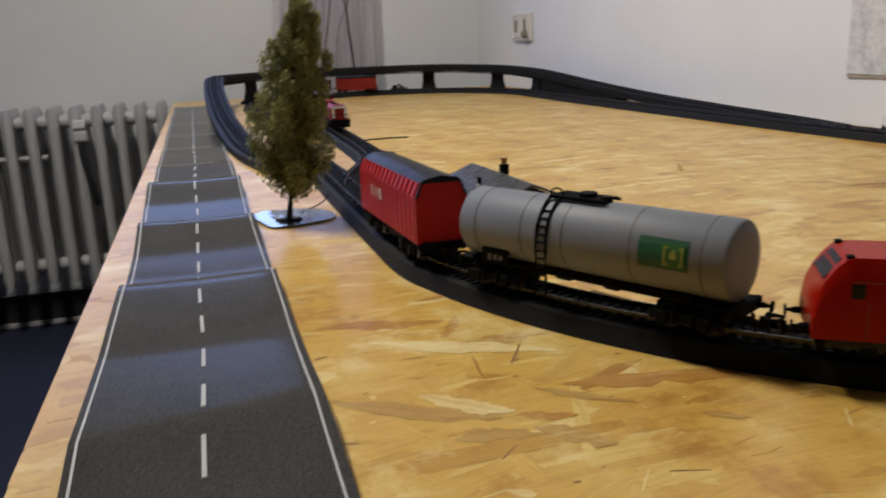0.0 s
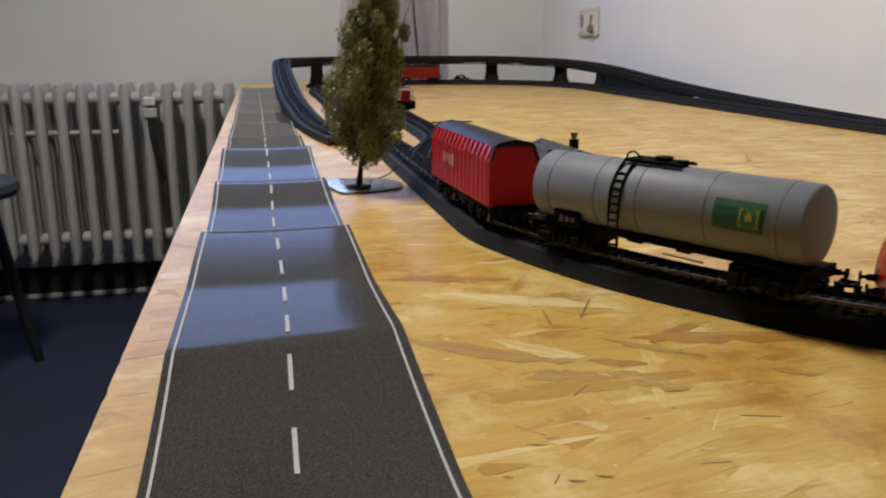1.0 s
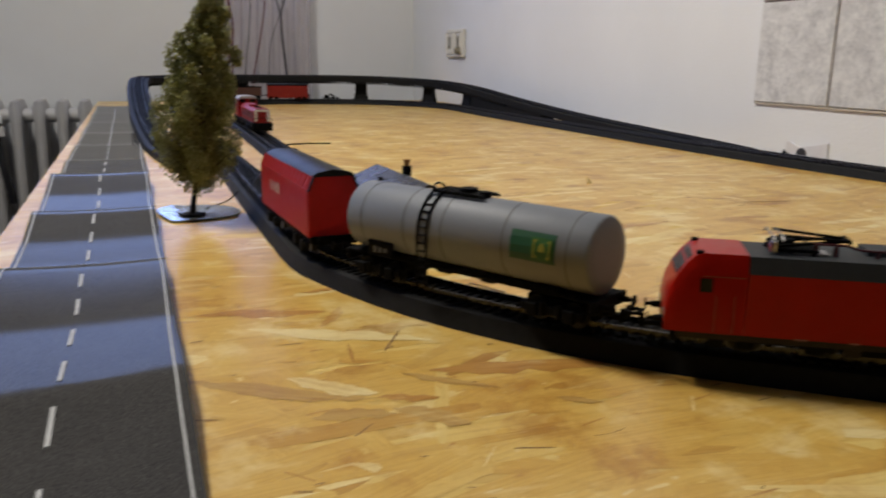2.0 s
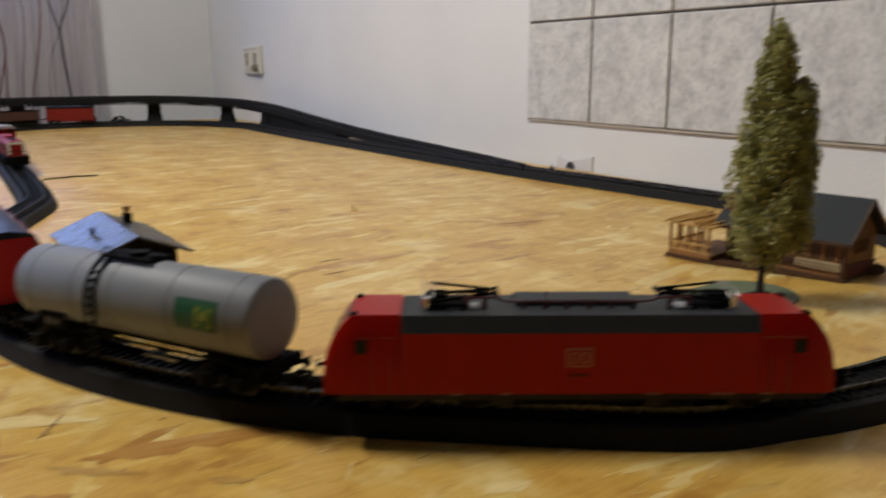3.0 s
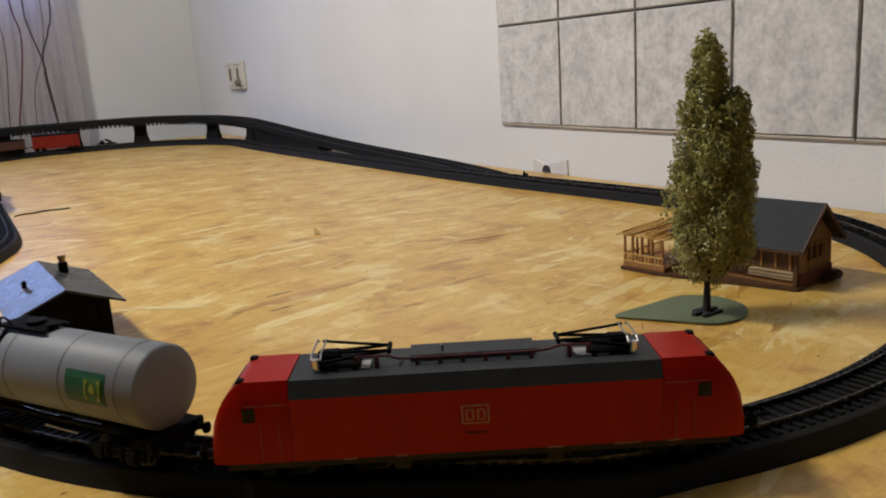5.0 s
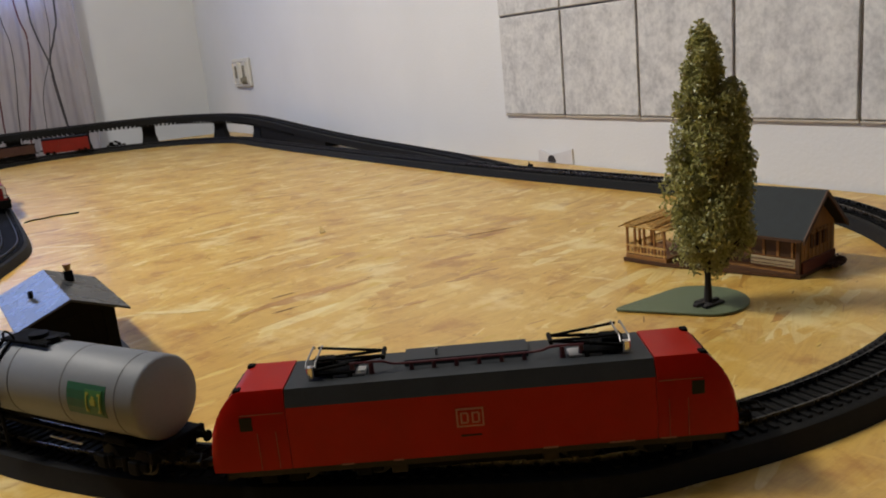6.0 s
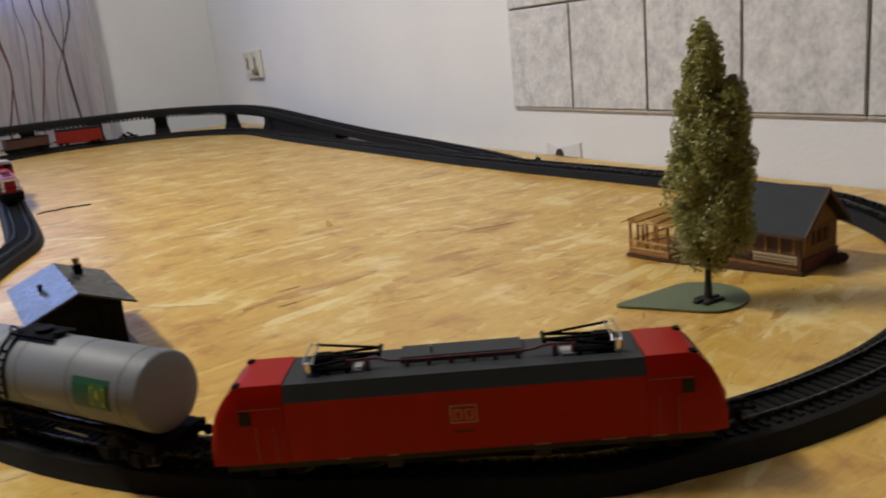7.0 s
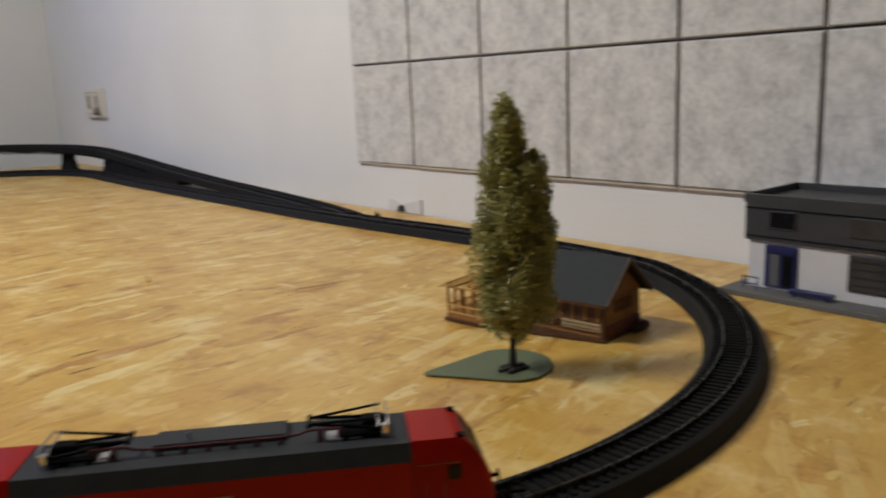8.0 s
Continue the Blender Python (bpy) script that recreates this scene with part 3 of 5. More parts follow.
# ---------------------------------------------------------------- track
def resample(points, step):
    pts = smooth_line(points, 16)
    out, carry = [pts[0]], 0.0
    for a, b in zip(pts, pts[1:]):
        d = (b - a).length
        while carry + d >= step:
            a = a + (b - a) * ((step - carry) / d)
            out.append(a.copy())
            d, carry = (b - a).length, 0.0
        carry += d
    return out


def side_vec(pts, i):
    d = pts[min(i + 1, len(pts) - 1)] - pts[max(i - 1, 0)]
    return Vector((-d.y, d.x, 0)).normalized()


def sweep(pts, profile, sides):
    """A closed profile of (across, up) carried along a line."""
    return loft([[p + side * u + Vector((0, 0, v)) for u, v in profile] for p, side in zip(pts, sides)])


SL_MESH = bpy.data.meshes.new("sleeper")
bm = box((0, 0, 0), (0.0026, 0.029, 0.0011), 0.0)
bm.to_mesh(SL_MESH)
bm.free()
SL_MESH.materials.append(SLEEPER)
BED_H, RAIL_H = 0.0105, 0.0030
STEP = 0.0060
EACH_SLEEPERS = [0]


def track_run(points, sections, near, label, deck=False, half=0.0215, top=0.0172):
    """A line of track, cut into sections of that many sleepers; near: sleepers as parts of their own."""
    pts = resample(points, STEP)
    for s in range(0, len(pts) - 1, sections):
        seg = pts[s:s + sections + 1]
        if len(seg) < 3:
            continue
        o = seg[0].copy()
        loc = [p - o for p in seg]
        sides = [side_vec(pts, s + i) for i in range(len(seg))]
        t = thing("track_section", Matrix.Translation(o), label, "model track", "track sections of the layout")
        bed = [(-half, 0.0002), (-top - 0.001, BED_H - 0.001), (-top + 0.001, BED_H), (top - 0.001, BED_H), (top + 0.001, BED_H - 0.001), (half, 0.0002)]
        if deck:
            bed = [(-half, -0.004), (-half, BED_H - 0.001), (-half + 0.001, BED_H), (half - 0.001, BED_H), (half, BED_H - 0.001), (half, -0.004)]
        part("track_bed", sweep(loc, bed, sides), BED, t, smooth=True)
        if deck and o.z > 0.03:
            bm = bmesh.new()
            for i in range(0, len(loc) - 1, 2):
                for sg in (-1, 1):
                    p = loc[i] + side_vec(loc, i) * sg * (half - 0.003)
                    add_box(bm, (p.x, p.y, p.z - 0.0070), (0.0055, 0.0055, 0.0065))
            tagged(part("deck_teeth", bm, BED, t, "row of small teeth under the deck"), kind="stuff")
        for sg in (-1, 1):
            u = sg * 0.0083
            z = BED_H + 0.0008
            part("rail", sweep(loc, [(u - 0.0006, z), (u - 0.0004, z + RAIL_H), (u + 0.0004, z + RAIL_H), (u + 0.0006, z)], sides), RAIL if near else FAR_RAIL, t, "thin dull metal rail")
        ms = []
        for i in range(len(loc) - 1):
            d = loc[i + 1] - loc[i]
            ms.append(Matrix.Translation((loc[i] + loc[i + 1]) / 2 + Vector((0, 0, BED_H + 0.0006))) @ pose(0, 0, 0, 0, -math.degrees(math.atan2(d.z, d.xy.length)), math.degrees(math.atan2(d.y, d.x))))
        if near and EACH_SLEEPERS[0] + len(ms) < 300:
            EACH_SLEEPERS[0] += len(ms)
            for mm in ms:
                ob = new("sleeper", SL_MESH)
                ob.parent = t
                ob.matrix_basis = mm
        else:
            bm = bmesh.new()
            for mm in ms:
                add_box(bm, (0, 0, 0), (0.0026, 0.029, 0.0011), 0, mm)
            tagged(part("sleeper_relief", bm, SLEEPER, t), kind="stuff")


def arc(cx, cy, r, a0, a1, n, z=0.0):
    return [(cx + r * math.cos(radians(a0 + (a1 - a0) * k / n)), cy + r * math.sin(radians(a0 + (a1 - a0) * k / n)), z) for k in range(n + 1)]


FRONT = arc(0.6165, 0.674, 0.4075, 191, 232, 7) + arc(0.589, 0.628, 0.3655, 246, 340, 13)
MAIN = [(0.2145, 0.985, 0), (0.2135, 0.88, 0), (0.2140, 0.75, 0), (0.2145, 0.67, 0)] + FRONT + [(0.9420, 0.58, 0), (0.9450, 0.68, 0), (0.9375, 0.80, 0), (0.9245, 0.95, 0), (0.917, 1.10, 0)]
BLACK_TRACK = "black moulded track section with rails on the board"
track_run(MAIN, 30, True, BLACK_TRACK)
LOWER = [(0.917, 1.10, 0), (0.913, 1.5, 0), (0.913, 1.9, 0)] + arc(0.575, 2.13, 0.345, 2, 84, 6) + arc(0.548, 2.13, 0.345, 96, 178, 6) + [(0.206, 1.9, 0), (0.2085, 1.6, 0), (0.210, 1.3, 0), (0.2125, 1.08, 0), (0.2145, 0.985, 0)]
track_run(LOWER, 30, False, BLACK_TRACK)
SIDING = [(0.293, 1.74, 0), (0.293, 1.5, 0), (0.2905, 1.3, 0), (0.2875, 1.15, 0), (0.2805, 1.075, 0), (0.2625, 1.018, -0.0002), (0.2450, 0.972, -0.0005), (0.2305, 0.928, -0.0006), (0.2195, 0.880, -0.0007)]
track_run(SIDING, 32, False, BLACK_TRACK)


DECK_Z = 0.068
UPPER = [(0.930, 1.02, 0.0), (0.955, 1.15, 0.0005), (0.976, 1.35, 0.003), (0.980, 1.6, 0.012), (0.978, 1.85, 0.027), (0.968, 2.08, 0.046)] + \
    [(0.60 + 0.368 * math.cos(radians(a)), 2.14 + 0.368 * math.sin(radians(a)), z) for a, z in ((12, 0.054), (28, 0.060), (45, 0.064), (62, 0.067), (80, 0.068))] + \
    [(x, y, DECK_Z) for x, y, z in arc(0.484, 2.14, 0.368, 94, 168, 6)] + \
    [(0.116, 2.0, 0.0575), (0.1165, 1.83, 0.041), (0.1205, 1.62, 0.021), (0.129, 1.46, 0.008), (0.139, 1.30, 0.0005), (0.152, 1.18, 0.0), (0.168, 1.09, 0.0)]
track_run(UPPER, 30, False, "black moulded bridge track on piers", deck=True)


def pier(x, y, top, angle):
    t = thing("bridge_pier", pose(x, y, 0, 0, 0, angle), "black tapered pier carrying the bridge track", "bridge pier", "bridge piers")
    part("foot", box((0, 0, 0.0045), (0.030, 0.058, 0.009), 0.001), BED, t)
    rings = []
    for z, sx, sy in ((0.009, 0.0105, 0.022), (top * 0.5, 0.0072, 0.017), (top - 0.007, 0.0056, 0.018), (top - 0.003, 0.0056, 0.020)):
        rings.append([(-sx, -sy, z), (sx, -sy, z), (sx, sy, z), (-sx, sy, z)])
    part("shaft", loft(rings), BED, t, smooth=True)


for x, y, a in ((0.750, 2.500, 70), (0.915, 2.350, 30), (0.40, 2.515, 100), (0.575, 2.525, 90), (0.22, 2.40, 135), (0.116, 2.02, 0)):
    pier(x, y, DECK_Z if y > 2.1 else 0.060, a)
pier(0.964, 2.17, 0.049, 10)


def ramp_shade_wedge(y_far, y_near):
    """Solid wedge as shade under the ramp, from its last pier to the board."""
    pts = [p for p in resample(UPPER, 0.02) if p.x > 0.8 and y_near <= p.y <= y_far]
    rings = []
    for i, p in enumerate(pts):
        n = side_vec(pts, i) * 0.0165
        top = max(0.0030, p.z - 0.0035)
        rings.append([Vector((p.x, p.y, 0.0003)) - n, Vector((p.x, p.y, top)) - n, Vector((p.x, p.y, top)) + n, Vector((p.x, p.y, 0.0003)) + n])
    ob = part("ramp_shade_wedge", loft(rings), BED)
    return tagged(ob, "black wedge standing for the shade under the bridge ramp", "ramp support")


# the dark underside of the ramp, made as a black solid
ramp_shade_wedge(2.13, 1.72)

# ---------------------------------------------------------------- rolling stock
RAIL_TOP = BED_H + 0.0008 + RAIL_H


def on_rail(x, y, heading, z=0.0):
    return pose(x, y, RAIL_TOP + z, 0, 0, heading)


def wheelset(x, r, parent, flange=0.0011):
    w = part("wheelset", tube((x, -0.010, r), (x, 0.010, r), 0.0012, seg=8), DARK, parent)
    for s in (-1, 1):
        bm = bmesh.new()
        add_tube(bm, (x, s * 0.0070, r), (x, s * 0.0078, r), r + flange, seg=24)
        add_tube(bm, (x, s * 0.0078, r), (x, s * 0.0102, r), r, r * 0.97, seg=24)
        part("wheel", bm, WHEEL, w, "dark metal wheel")


def bogie(x, parent, r=0.0055, base=0.011, depth=0.012):
    b = part("bogie", box((x, 0, r + 0.003), (base * 2 + 0.012, 0.020, 0.005), 0.001), DARK, parent, "black bogie")
    for s in (-1, 1):
        bm = bmesh.new()
        add_box(bm, (x, s * 0.0135, r + 0.0005), (base * 2 + 0.014, 0.0022, 0.004), 0.0006)
        for k in (-1, 1):
            add_box(bm, (x + k * base, s * 0.0142, r), (0.006, 0.0036, 0.006), 0.0008)
            add_tube(bm, (x + k * base * 0.45, s * 0.0146, r - 0.002), (x + k * base * 0.45, s * 0.0146, r + 0.004), 0.0015, seg=8)
        part("side_frame", bm, DARK, b)
    for k in (-1, 1):
        bm = bmesh.new()
        add_tube(bm, (x + k * base, -0.010, r), (x + k * base, 0.010, r), 0.0012, seg=8)
        for s in (-1, 1):
            add_tube(bm, (x + k * base, s * 0.0070, r), (x + k * base, s * 0.0078, r), r + 0.0011, seg=24)
            add_tube(bm, (x + k * base, s * 0.0078, r), (x + k * base, s * 0.0102, r), r, r * 0.97, seg=24)
        part("wheelset", bm, WHEEL, b, "dark metal wheelset")


def buffers(x, sgn, parent, z=0.0115, y=0.0100):
    for s in (-1, 1):
        bm = bmesh.new()
        add_tube(bm, (x, s * y, z), (x + sgn * 0.0040, s * y, z), 0.0016, 0.0013, 10)
        add_tube(bm, (x + sgn * 0.0040, s * y, z), (x + sgn * 0.0062, s * y, z), 0.0008, seg=8)
        add_tube(bm, (x + sgn * 0.0062, s * y, z), (x + sgn * 0.0068, s * y, z), 0.0026, 0.0024, 12)
        part("buffer", bm, DARK, parent)


def coupler(x, sgn, parent):
    bm = bmesh.new()
    add_box(bm, (x + sgn * 0.005, 0, 0.0065), (0.010, 0.005, 0.0018), 0.0004)
    add_box(bm, (x + sgn * 0.0105, 0, 0.0075), (0.0022, 0.0075, 0.0045), 0.0004)
    add_box(bm, (x + sgn * 0.0135, 0.0033, 0.0105), (0.008, 0.0008, 0.0012), 0.0)
    add_box(bm, (x + sgn * 0.0135, -0.0033, 0.0105), (0.008, 0.0008, 0.0012), 0.0)
    add_box(bm, (x + sgn * 0.0172, 0, 0.0105), (0.0009, 0.0074, 0.0012), 0.0)
    part("coupler", bm, DARK, parent, "black hook coupler")


def pantograph(x, sgn, parent):
    """Folded flat: base frame on insulators, two long arms meeting in a knee towards the middle, contact bow over the base."""
    z = 0.0405
    p = part("pantograph", box((x + sgn * 0.001, 0, z + 0.0012), (0.018, 0.0150, 0.0012), 0.0003), DARK, parent, "folded black and chrome pantograph")
    bm = bmesh.new()
    for s in (-1, 1):
        add_tube(bm, (x - sgn * 0.008, s * 0.0062, z + 0.0024), (x + sgn * 0.0215, s * 0.0030, z + 0.0052), 0.0008, 0.0006, 6)
        add_tube(bm, (x + sgn * 0.0215, s * 0.0030, z + 0.0052), (x - sgn * 0.0060, s * 0.0068, z + 0.0070), 0.0006, seg=6)
    add_tube(bm, (x + sgn * 0.0215, -0.0048, z + 0.0052), (x + sgn * 0.0215, 0.0048, z + 0.0052), 0.0010, seg=8)
    add_tube(bm, (x + sgn * 0.006, -0.0058, z + 0.0037), (x + sgn * 0.006, 0.0058, z + 0.0037), 0.0006, seg=6)
    part("arm", bm, DARK, p)
    part("drive_box", box((x - sgn * 0.0030, 0.001, z + 0.0030), (0.0085, 0.0080, 0.0036), 0.0008), DARK, p)
    bm = bmesh.new()
    for k in (-0.0018, 0.0018):
        pts = [(x - sgn * 0.0065 + k, -0.0108, z + 0.0055), (x - sgn * 0.0065 + k, -0.0085, z + 0.0071), (x - sgn * 0.0065 + k, 0.0085, z + 0.0071), (x - sgn * 0.0065 + k, 0.0108, z + 0.0055)]
        for a, b in zip(pts, pts[1:]):
            add_tube(bm, a, b, 0.0004, seg=6)
    part("contact_bow", bm, CHROME, p, "dull chrome contact strips")
    part("cylinder", tube((x - sgn * 0.0075, -0.0072, z + 0.0004), (x - sgn * 0.0075, -0.0072, z + 0.0046), 0.0018, 0.0016, 12), BRIGHT, p, "bright chrome cylinder")
    for k, y in ((-0.0075, 0.0068), (0.0080, -0.0068), (0.0080, 0.0068)):
        part("base_insulator", tube((x + sgn * k, y, z - 0.0004), (x + sgn * k, y, z + 0.0012), 0.0014, 0.0010, 10), DARK, p)


def electric_loco():
    L = thing("electric_locomotive", on_rail(0.4063, 0.3178, -32.3) @ Matrix.Diagonal((1.010, 1.03, 1.05, 1)), "red electric model locomotive with dark grey roof on the front curve", "locomotive")
    hw, z0, zs, zt, hr = 0.0172, 0.0088, 0.0335, 0.0400, 0.0146
    ring = lambda x, w, s, t, r: [(x, -w, z0), (x, -w, s), (x, -r, t), (x, r, t), (x, w, s), (x, w, z0)]
    part("body", loft([[(x, -hw, z0), (x, -hw, zs), (x, hw, zs), (x, hw, z0)] for x in (-0.0718, 0.0718)]), RED, L, "plain red body side")
    for sg in (-1, 1):
        secs = [(0.0720, hw, zs, zt + 0.0004, hr), (0.0890, hw, zs, zt + 0.0004, hr), (0.0922, hw * 0.995, zs - 0.0003, zt - 0.0004, hr), (0.0958, hw * 0.985, 0.0305, 0.0362, hr), (0.0996, hw * 0.97, 0.0255, 0.0308, hr * 1.02), (0.1022, hw * 0.955, 0.0205, 0.0248, hr * 1.03), (0.1034, hw * 0.94, 0.0145, 0.0178, hr * 1.03), (0.1028, hw * 0.92, 0.0090, 0.0105, hr * 1.03)]
        cab = part("cab", loft([ring(sg * x, w, s, t, r) for x, w, s, t, r in secs]), RED, L, "red sloping cab end", smooth=True)
        part("windscreen", loft([[(sg * (x + 0.0004), -w, z), (sg * (x + 0.0004), w, z), (sg * (x - 0.002), w, z), (sg * (x - 0.002), -w, z)] for x, w, z in ((0.0934, 0.0100, 0.0386), (0.0994, 0.0112, 0.0312))]), BLACK_GLASS, cab, "dark windscreen")
        for s in (-1, 1):
            part("side_window", box((sg * 0.0878, s * 0.01715, 0.0282), (0.0050, 0.0006, 0.0056), 0.0002), BLACK_GLASS, cab, "small dark cab window")
            part("headlight", tube((sg * 0.1022, s * 0.0105, 0.0150), (sg * 0.1036, s * 0.0105, 0.0150), 0.0016, seg=12), CHROME, cab, "round headlight")
            for dx in (0.0765, 0.0838):
                part("handrail", tube((sg * dx, s * 0.0177, 0.0095), (sg * dx, s * 0.0177, 0.0245), 0.00014, seg=6), HANDRAIL, cab, "thin pale door handrail")
            part("door_seam", box((sg * 0.0812, s * 0.01722, 0.0318), (0.0170, 0.0003, 0.0003)), HANDRAIL, cab)
            part("roof_horn", box((sg * 0.0908, s * 0.0125, zt + 0.0002), (0.0030, 0.0034, 0.0016), 0.0004), DARK, cab, "small black horn at the roof edge")
        buffers(sg * 0.1033, sg, L)
        coupler(sg * 0.101, sg, L)
        bogie(sg * 0.0545, L, 0.0066, 0.0150)
        part("obstacle_plate", box((sg * 0.0985, 0, 0.0055), (0.003, 0.026, 0.0045), 0.0005), DARK, L)
    roof = part("roof", loft([[(x, -hw - 0.0001, zs), (x, -hr, zt), (x, hr, zt), (x, hw + 0.0001, zs)] for x in (-0.0717, 0.0717)]), GREY_ROOF, L, "dark grey roof with raised centre panel")
    part("roof_panel", loft([[(x, -0.0022, zt - 0.0006), (x, -0.0014, zt + 0.0024), (x, 0.0112, zt + 0.0024), (x, 0.0128, zt - 0.0006)] for x in (-0.0250, 0.0250)]), GREY_ROOF, roof)
    for x in (-0.047, 0.047):
        part("roof_plate", box((x, -0.0035, zt + 0.0005), (0.013, 0.008, 0.001), 0.0002), PALE_ROOF, roof, "pale insulator plate")
    bus = [(-0.0465, -0.0060, zt + 0.0046), (-0.034, -0.0055, zt + 0.0044), (-0.027, -0.0050, zt + 0.0028), (0.0, -0.0048, zt + 0.0026), (0.027, -0.0050, zt + 0.0028), (0.034, -0.0055, zt + 0.0044), (0.0465, -0.0060, zt + 0.0046)]
    part("busbar", wire(bus, 0.0005, 6, 6), MAROON, roof, "dark red roof busbar")
    for x in (-0.0455, -0.038, 0.038, 0.0455):
        part("insulator", tube((x, -0.0058, zt), (x, -0.0058, zt + 0.0044), 0.0012, 0.0009, 8), MAROON, roof, "dark red insulator")
    for x in (-0.022, -0.013, -0.004, 0.005, 0.014, 0.023):
        part("insulator", tube((x, -0.0049, zt), (x, -0.0049, zt + 0.0027), 0.0010, 0.0007, 8), MAROON, roof, "dark red insulator")
    part("roof_stud", tube((-0.012, 0.0020, zt + 0.0022), (-0.012, 0.0020, zt + 0.0050), 0.0006, seg=8), CHROME, roof)
    pantograph(-0.0545, 1, L)
    pantograph(0.0555, -1, L)
    part("skirt", box((0, 0, 0.0075), (0.196, 0.0336, 0.0028), 0.0004), SKIRT, L, "dull brown-grey skirt")
    part("underframe", box((0, 0, 0.0044), (0.060, 0.026, 0.0045), 0.001), DARK, L)
    for s in (-1, 1):
        badge = part("badge", box((-0.0005, s * 0.0173, 0.0238), (0.0108, 0.0003, 0.0075)), BADGE_PRINT, L, "dull white framed rail badge")
        part("badge_field", box((-0.0005, s * 0.0175, 0.0238), (0.0094, 0.0003, 0.0061)), RED, badge)
        for dx in (-0.0022, 0.0022):
            bm = bmesh.new()
            for cx, cz, sx, sz in ((-0.0012, 0, 0.0007, 0.0044), (0.0, 0.0019, 0.0024, 0.0006), (0.0, -0.0019, 0.0024, 0.0006), (0.0013, 0.0, 0.0007, 0.0036)):
                add_box(bm, (-0.0005 + dx + cx, s * 0.0177, 0.0238 + cz), (sx, 0.0003, sz))
            part("badge_mark", bm, BADGE_PRINT, badge)
        for x, w in ((-0.0005, 0.008), (-0.05, 0.005), (0.03, 0.006), (0.058, 0.010), (0.076, 0.006), (-0.03, 0.004)):
            part("print_bar", box((x, s * 0.0173, 0.0165 if abs(x) < 0.01 else 0.0088), (w, 0.0003, 0.0006)), SKIRT if abs(x) < 0.01 else HANDRAIL, L)
    for s in (-1, 1):
        for x in (-0.082, -0.071, -0.044, -0.030, 0.030, 0.044, 0.071, 0.082):
            part("frame_box", box((x, s * 0.0150, 0.0048), (0.0065, 0.003, 0.004), 0.0006), DARK if abs(x) > 0.04 else SKIRT, L)


electric_loco()


def tank_wagon():
    W = thing("tank_wagon", on_rail(0.2652, 0.4602, -60.8) @ Matrix.Diagonal((1, 1, 1.04, 1)), "silver-grey tank wagon with black ladder and green sign", "tank wagon")
    r, zc, h = 0.0178, 0.0318, 0.0755
    prof = [(-h - 0.0010, 0.0005), (-h - 0.0007, 0.0110), (-h - 0.0003, 0.0166), (-h + 0.0003, r - 0.0005), (-h + 0.0012, r)]
    prof = prof + [(-x, rr) for x, rr in reversed(prof)]
    tank = part("tank", revolve(prof, 40), TANK, W, "cylindrical grey tank with domed ends", smooth=True, m=pose(0, 0, zc))
    for x in (-0.064, -0.0335, -0.008, 0.0295, 0.0645):
        part("hoop", revolve([(x - 0.0004, r - 0.001), (x - 0.0003, r + 0.00015), (x + 0.0003, r + 0.00015), (x + 0.0004, r - 0.001)], 40), TANK_SEAM, tank, "dark weld seam", smooth=True)
    part("sill", box((0, 0, 0.0132), (0.150, 0.011, 0.0020), 0.0004), DARK, W, "black underframe")
    for s in (-1, 1):
        part("rail_beam", box((0, s * 0.0105, 0.0131), (0.148, 0.0015, 0.0018), 0.0003), DARK, W)
    for s in (-1, 1):
        part("buffer_beam", box((s * 0.0775, 0, 0.0115), (0.0025, 0.030, 0.0055), 0.0005), DARK, W)
        part("end_platform", box((s * 0.0720, 0, 0.0135), (0.012, 0.028, 0.0010), 0.0002), DARK, W)
        buffers(s * 0.0787, s, W)
        coupler(s * 0.076, s, W)
        bogie(s * 0.0560, W, 0.0055, 0.0100)
        part("saddle", box((s * 0.052, 0, 0.0140), (0.014, 0.024, 0.004), 0.001), DARK, W)
    # ladder and walkway over the back half
    for s in (-1, 1):
        lad = None
        for x in (-0.0225, -0.0165):
            pts = [Vector((x, s * 0.0182, 0.004)), Vector((x, s * 0.0185, 0.030)), Vector((x, s * 0.0164, 0.0395)), Vector((x, s * 0.0110, 0.0465)), Vector((x, s * 0.006, 0.0500))]
            bm = wire(pts, 0.0008, 6, 4)
            if lad is None:
                lad = part("ladder", bm, DARK, W, "thin black ladder")
            else:
                part("stile", bm, DARK, lad)
        for y, z in ((0.0182, 0.006), (0.0183, 0.010), (0.0184, 0.014), (0.0184, 0.018), (0.0185, 0.022), (0.0185, 0.026), (0.0185, 0.0300), (0.0180, 0.0338), (0.0170, 0.0376), (0.0154, 0.0412), (0.0129, 0.0445)):
            part("rung", tube((-0.0225, s * y, z), (-0.0165, s * y, z), 0.0006, seg=6), DARK, lad)
    wk = bmesh.new()
    for s in (-1, 1):
        add_box(wk, (-0.0060, s * 0.0062, 0.0502), (0.033, 0.0012, 0.0012))
    add_tube(wk, (-0.004, 0, 0.047), (-0.004, 0, 0.0530), 0.0048, 0.0045, 16)
    add_tube(wk, (0.0065, 0, 0.047), (0.0065, 0, 0.0522), 0.0030, seg=12)
    wk = part("walkway", wk, DARK, W, "black slatted walkway with filler caps")
    for k in range(11):
        part("slat", box((-0.0215 + k * 0.0029, 0, 0.0508), (0.0020, 0.0150, 0.0008)), DARK, wk)
    hoop = [(-0.022, -0.006, 0.0505), (-0.021, -0.0065, 0.0535), (-0.0175, -0.007, 0.0548), (-0.0145, -0.0065, 0.0532), (-0.0135, -0.006, 0.0505)]
    part("grab_hoop", wire(hoop, 0.0005, 6, 5), DARK, W)
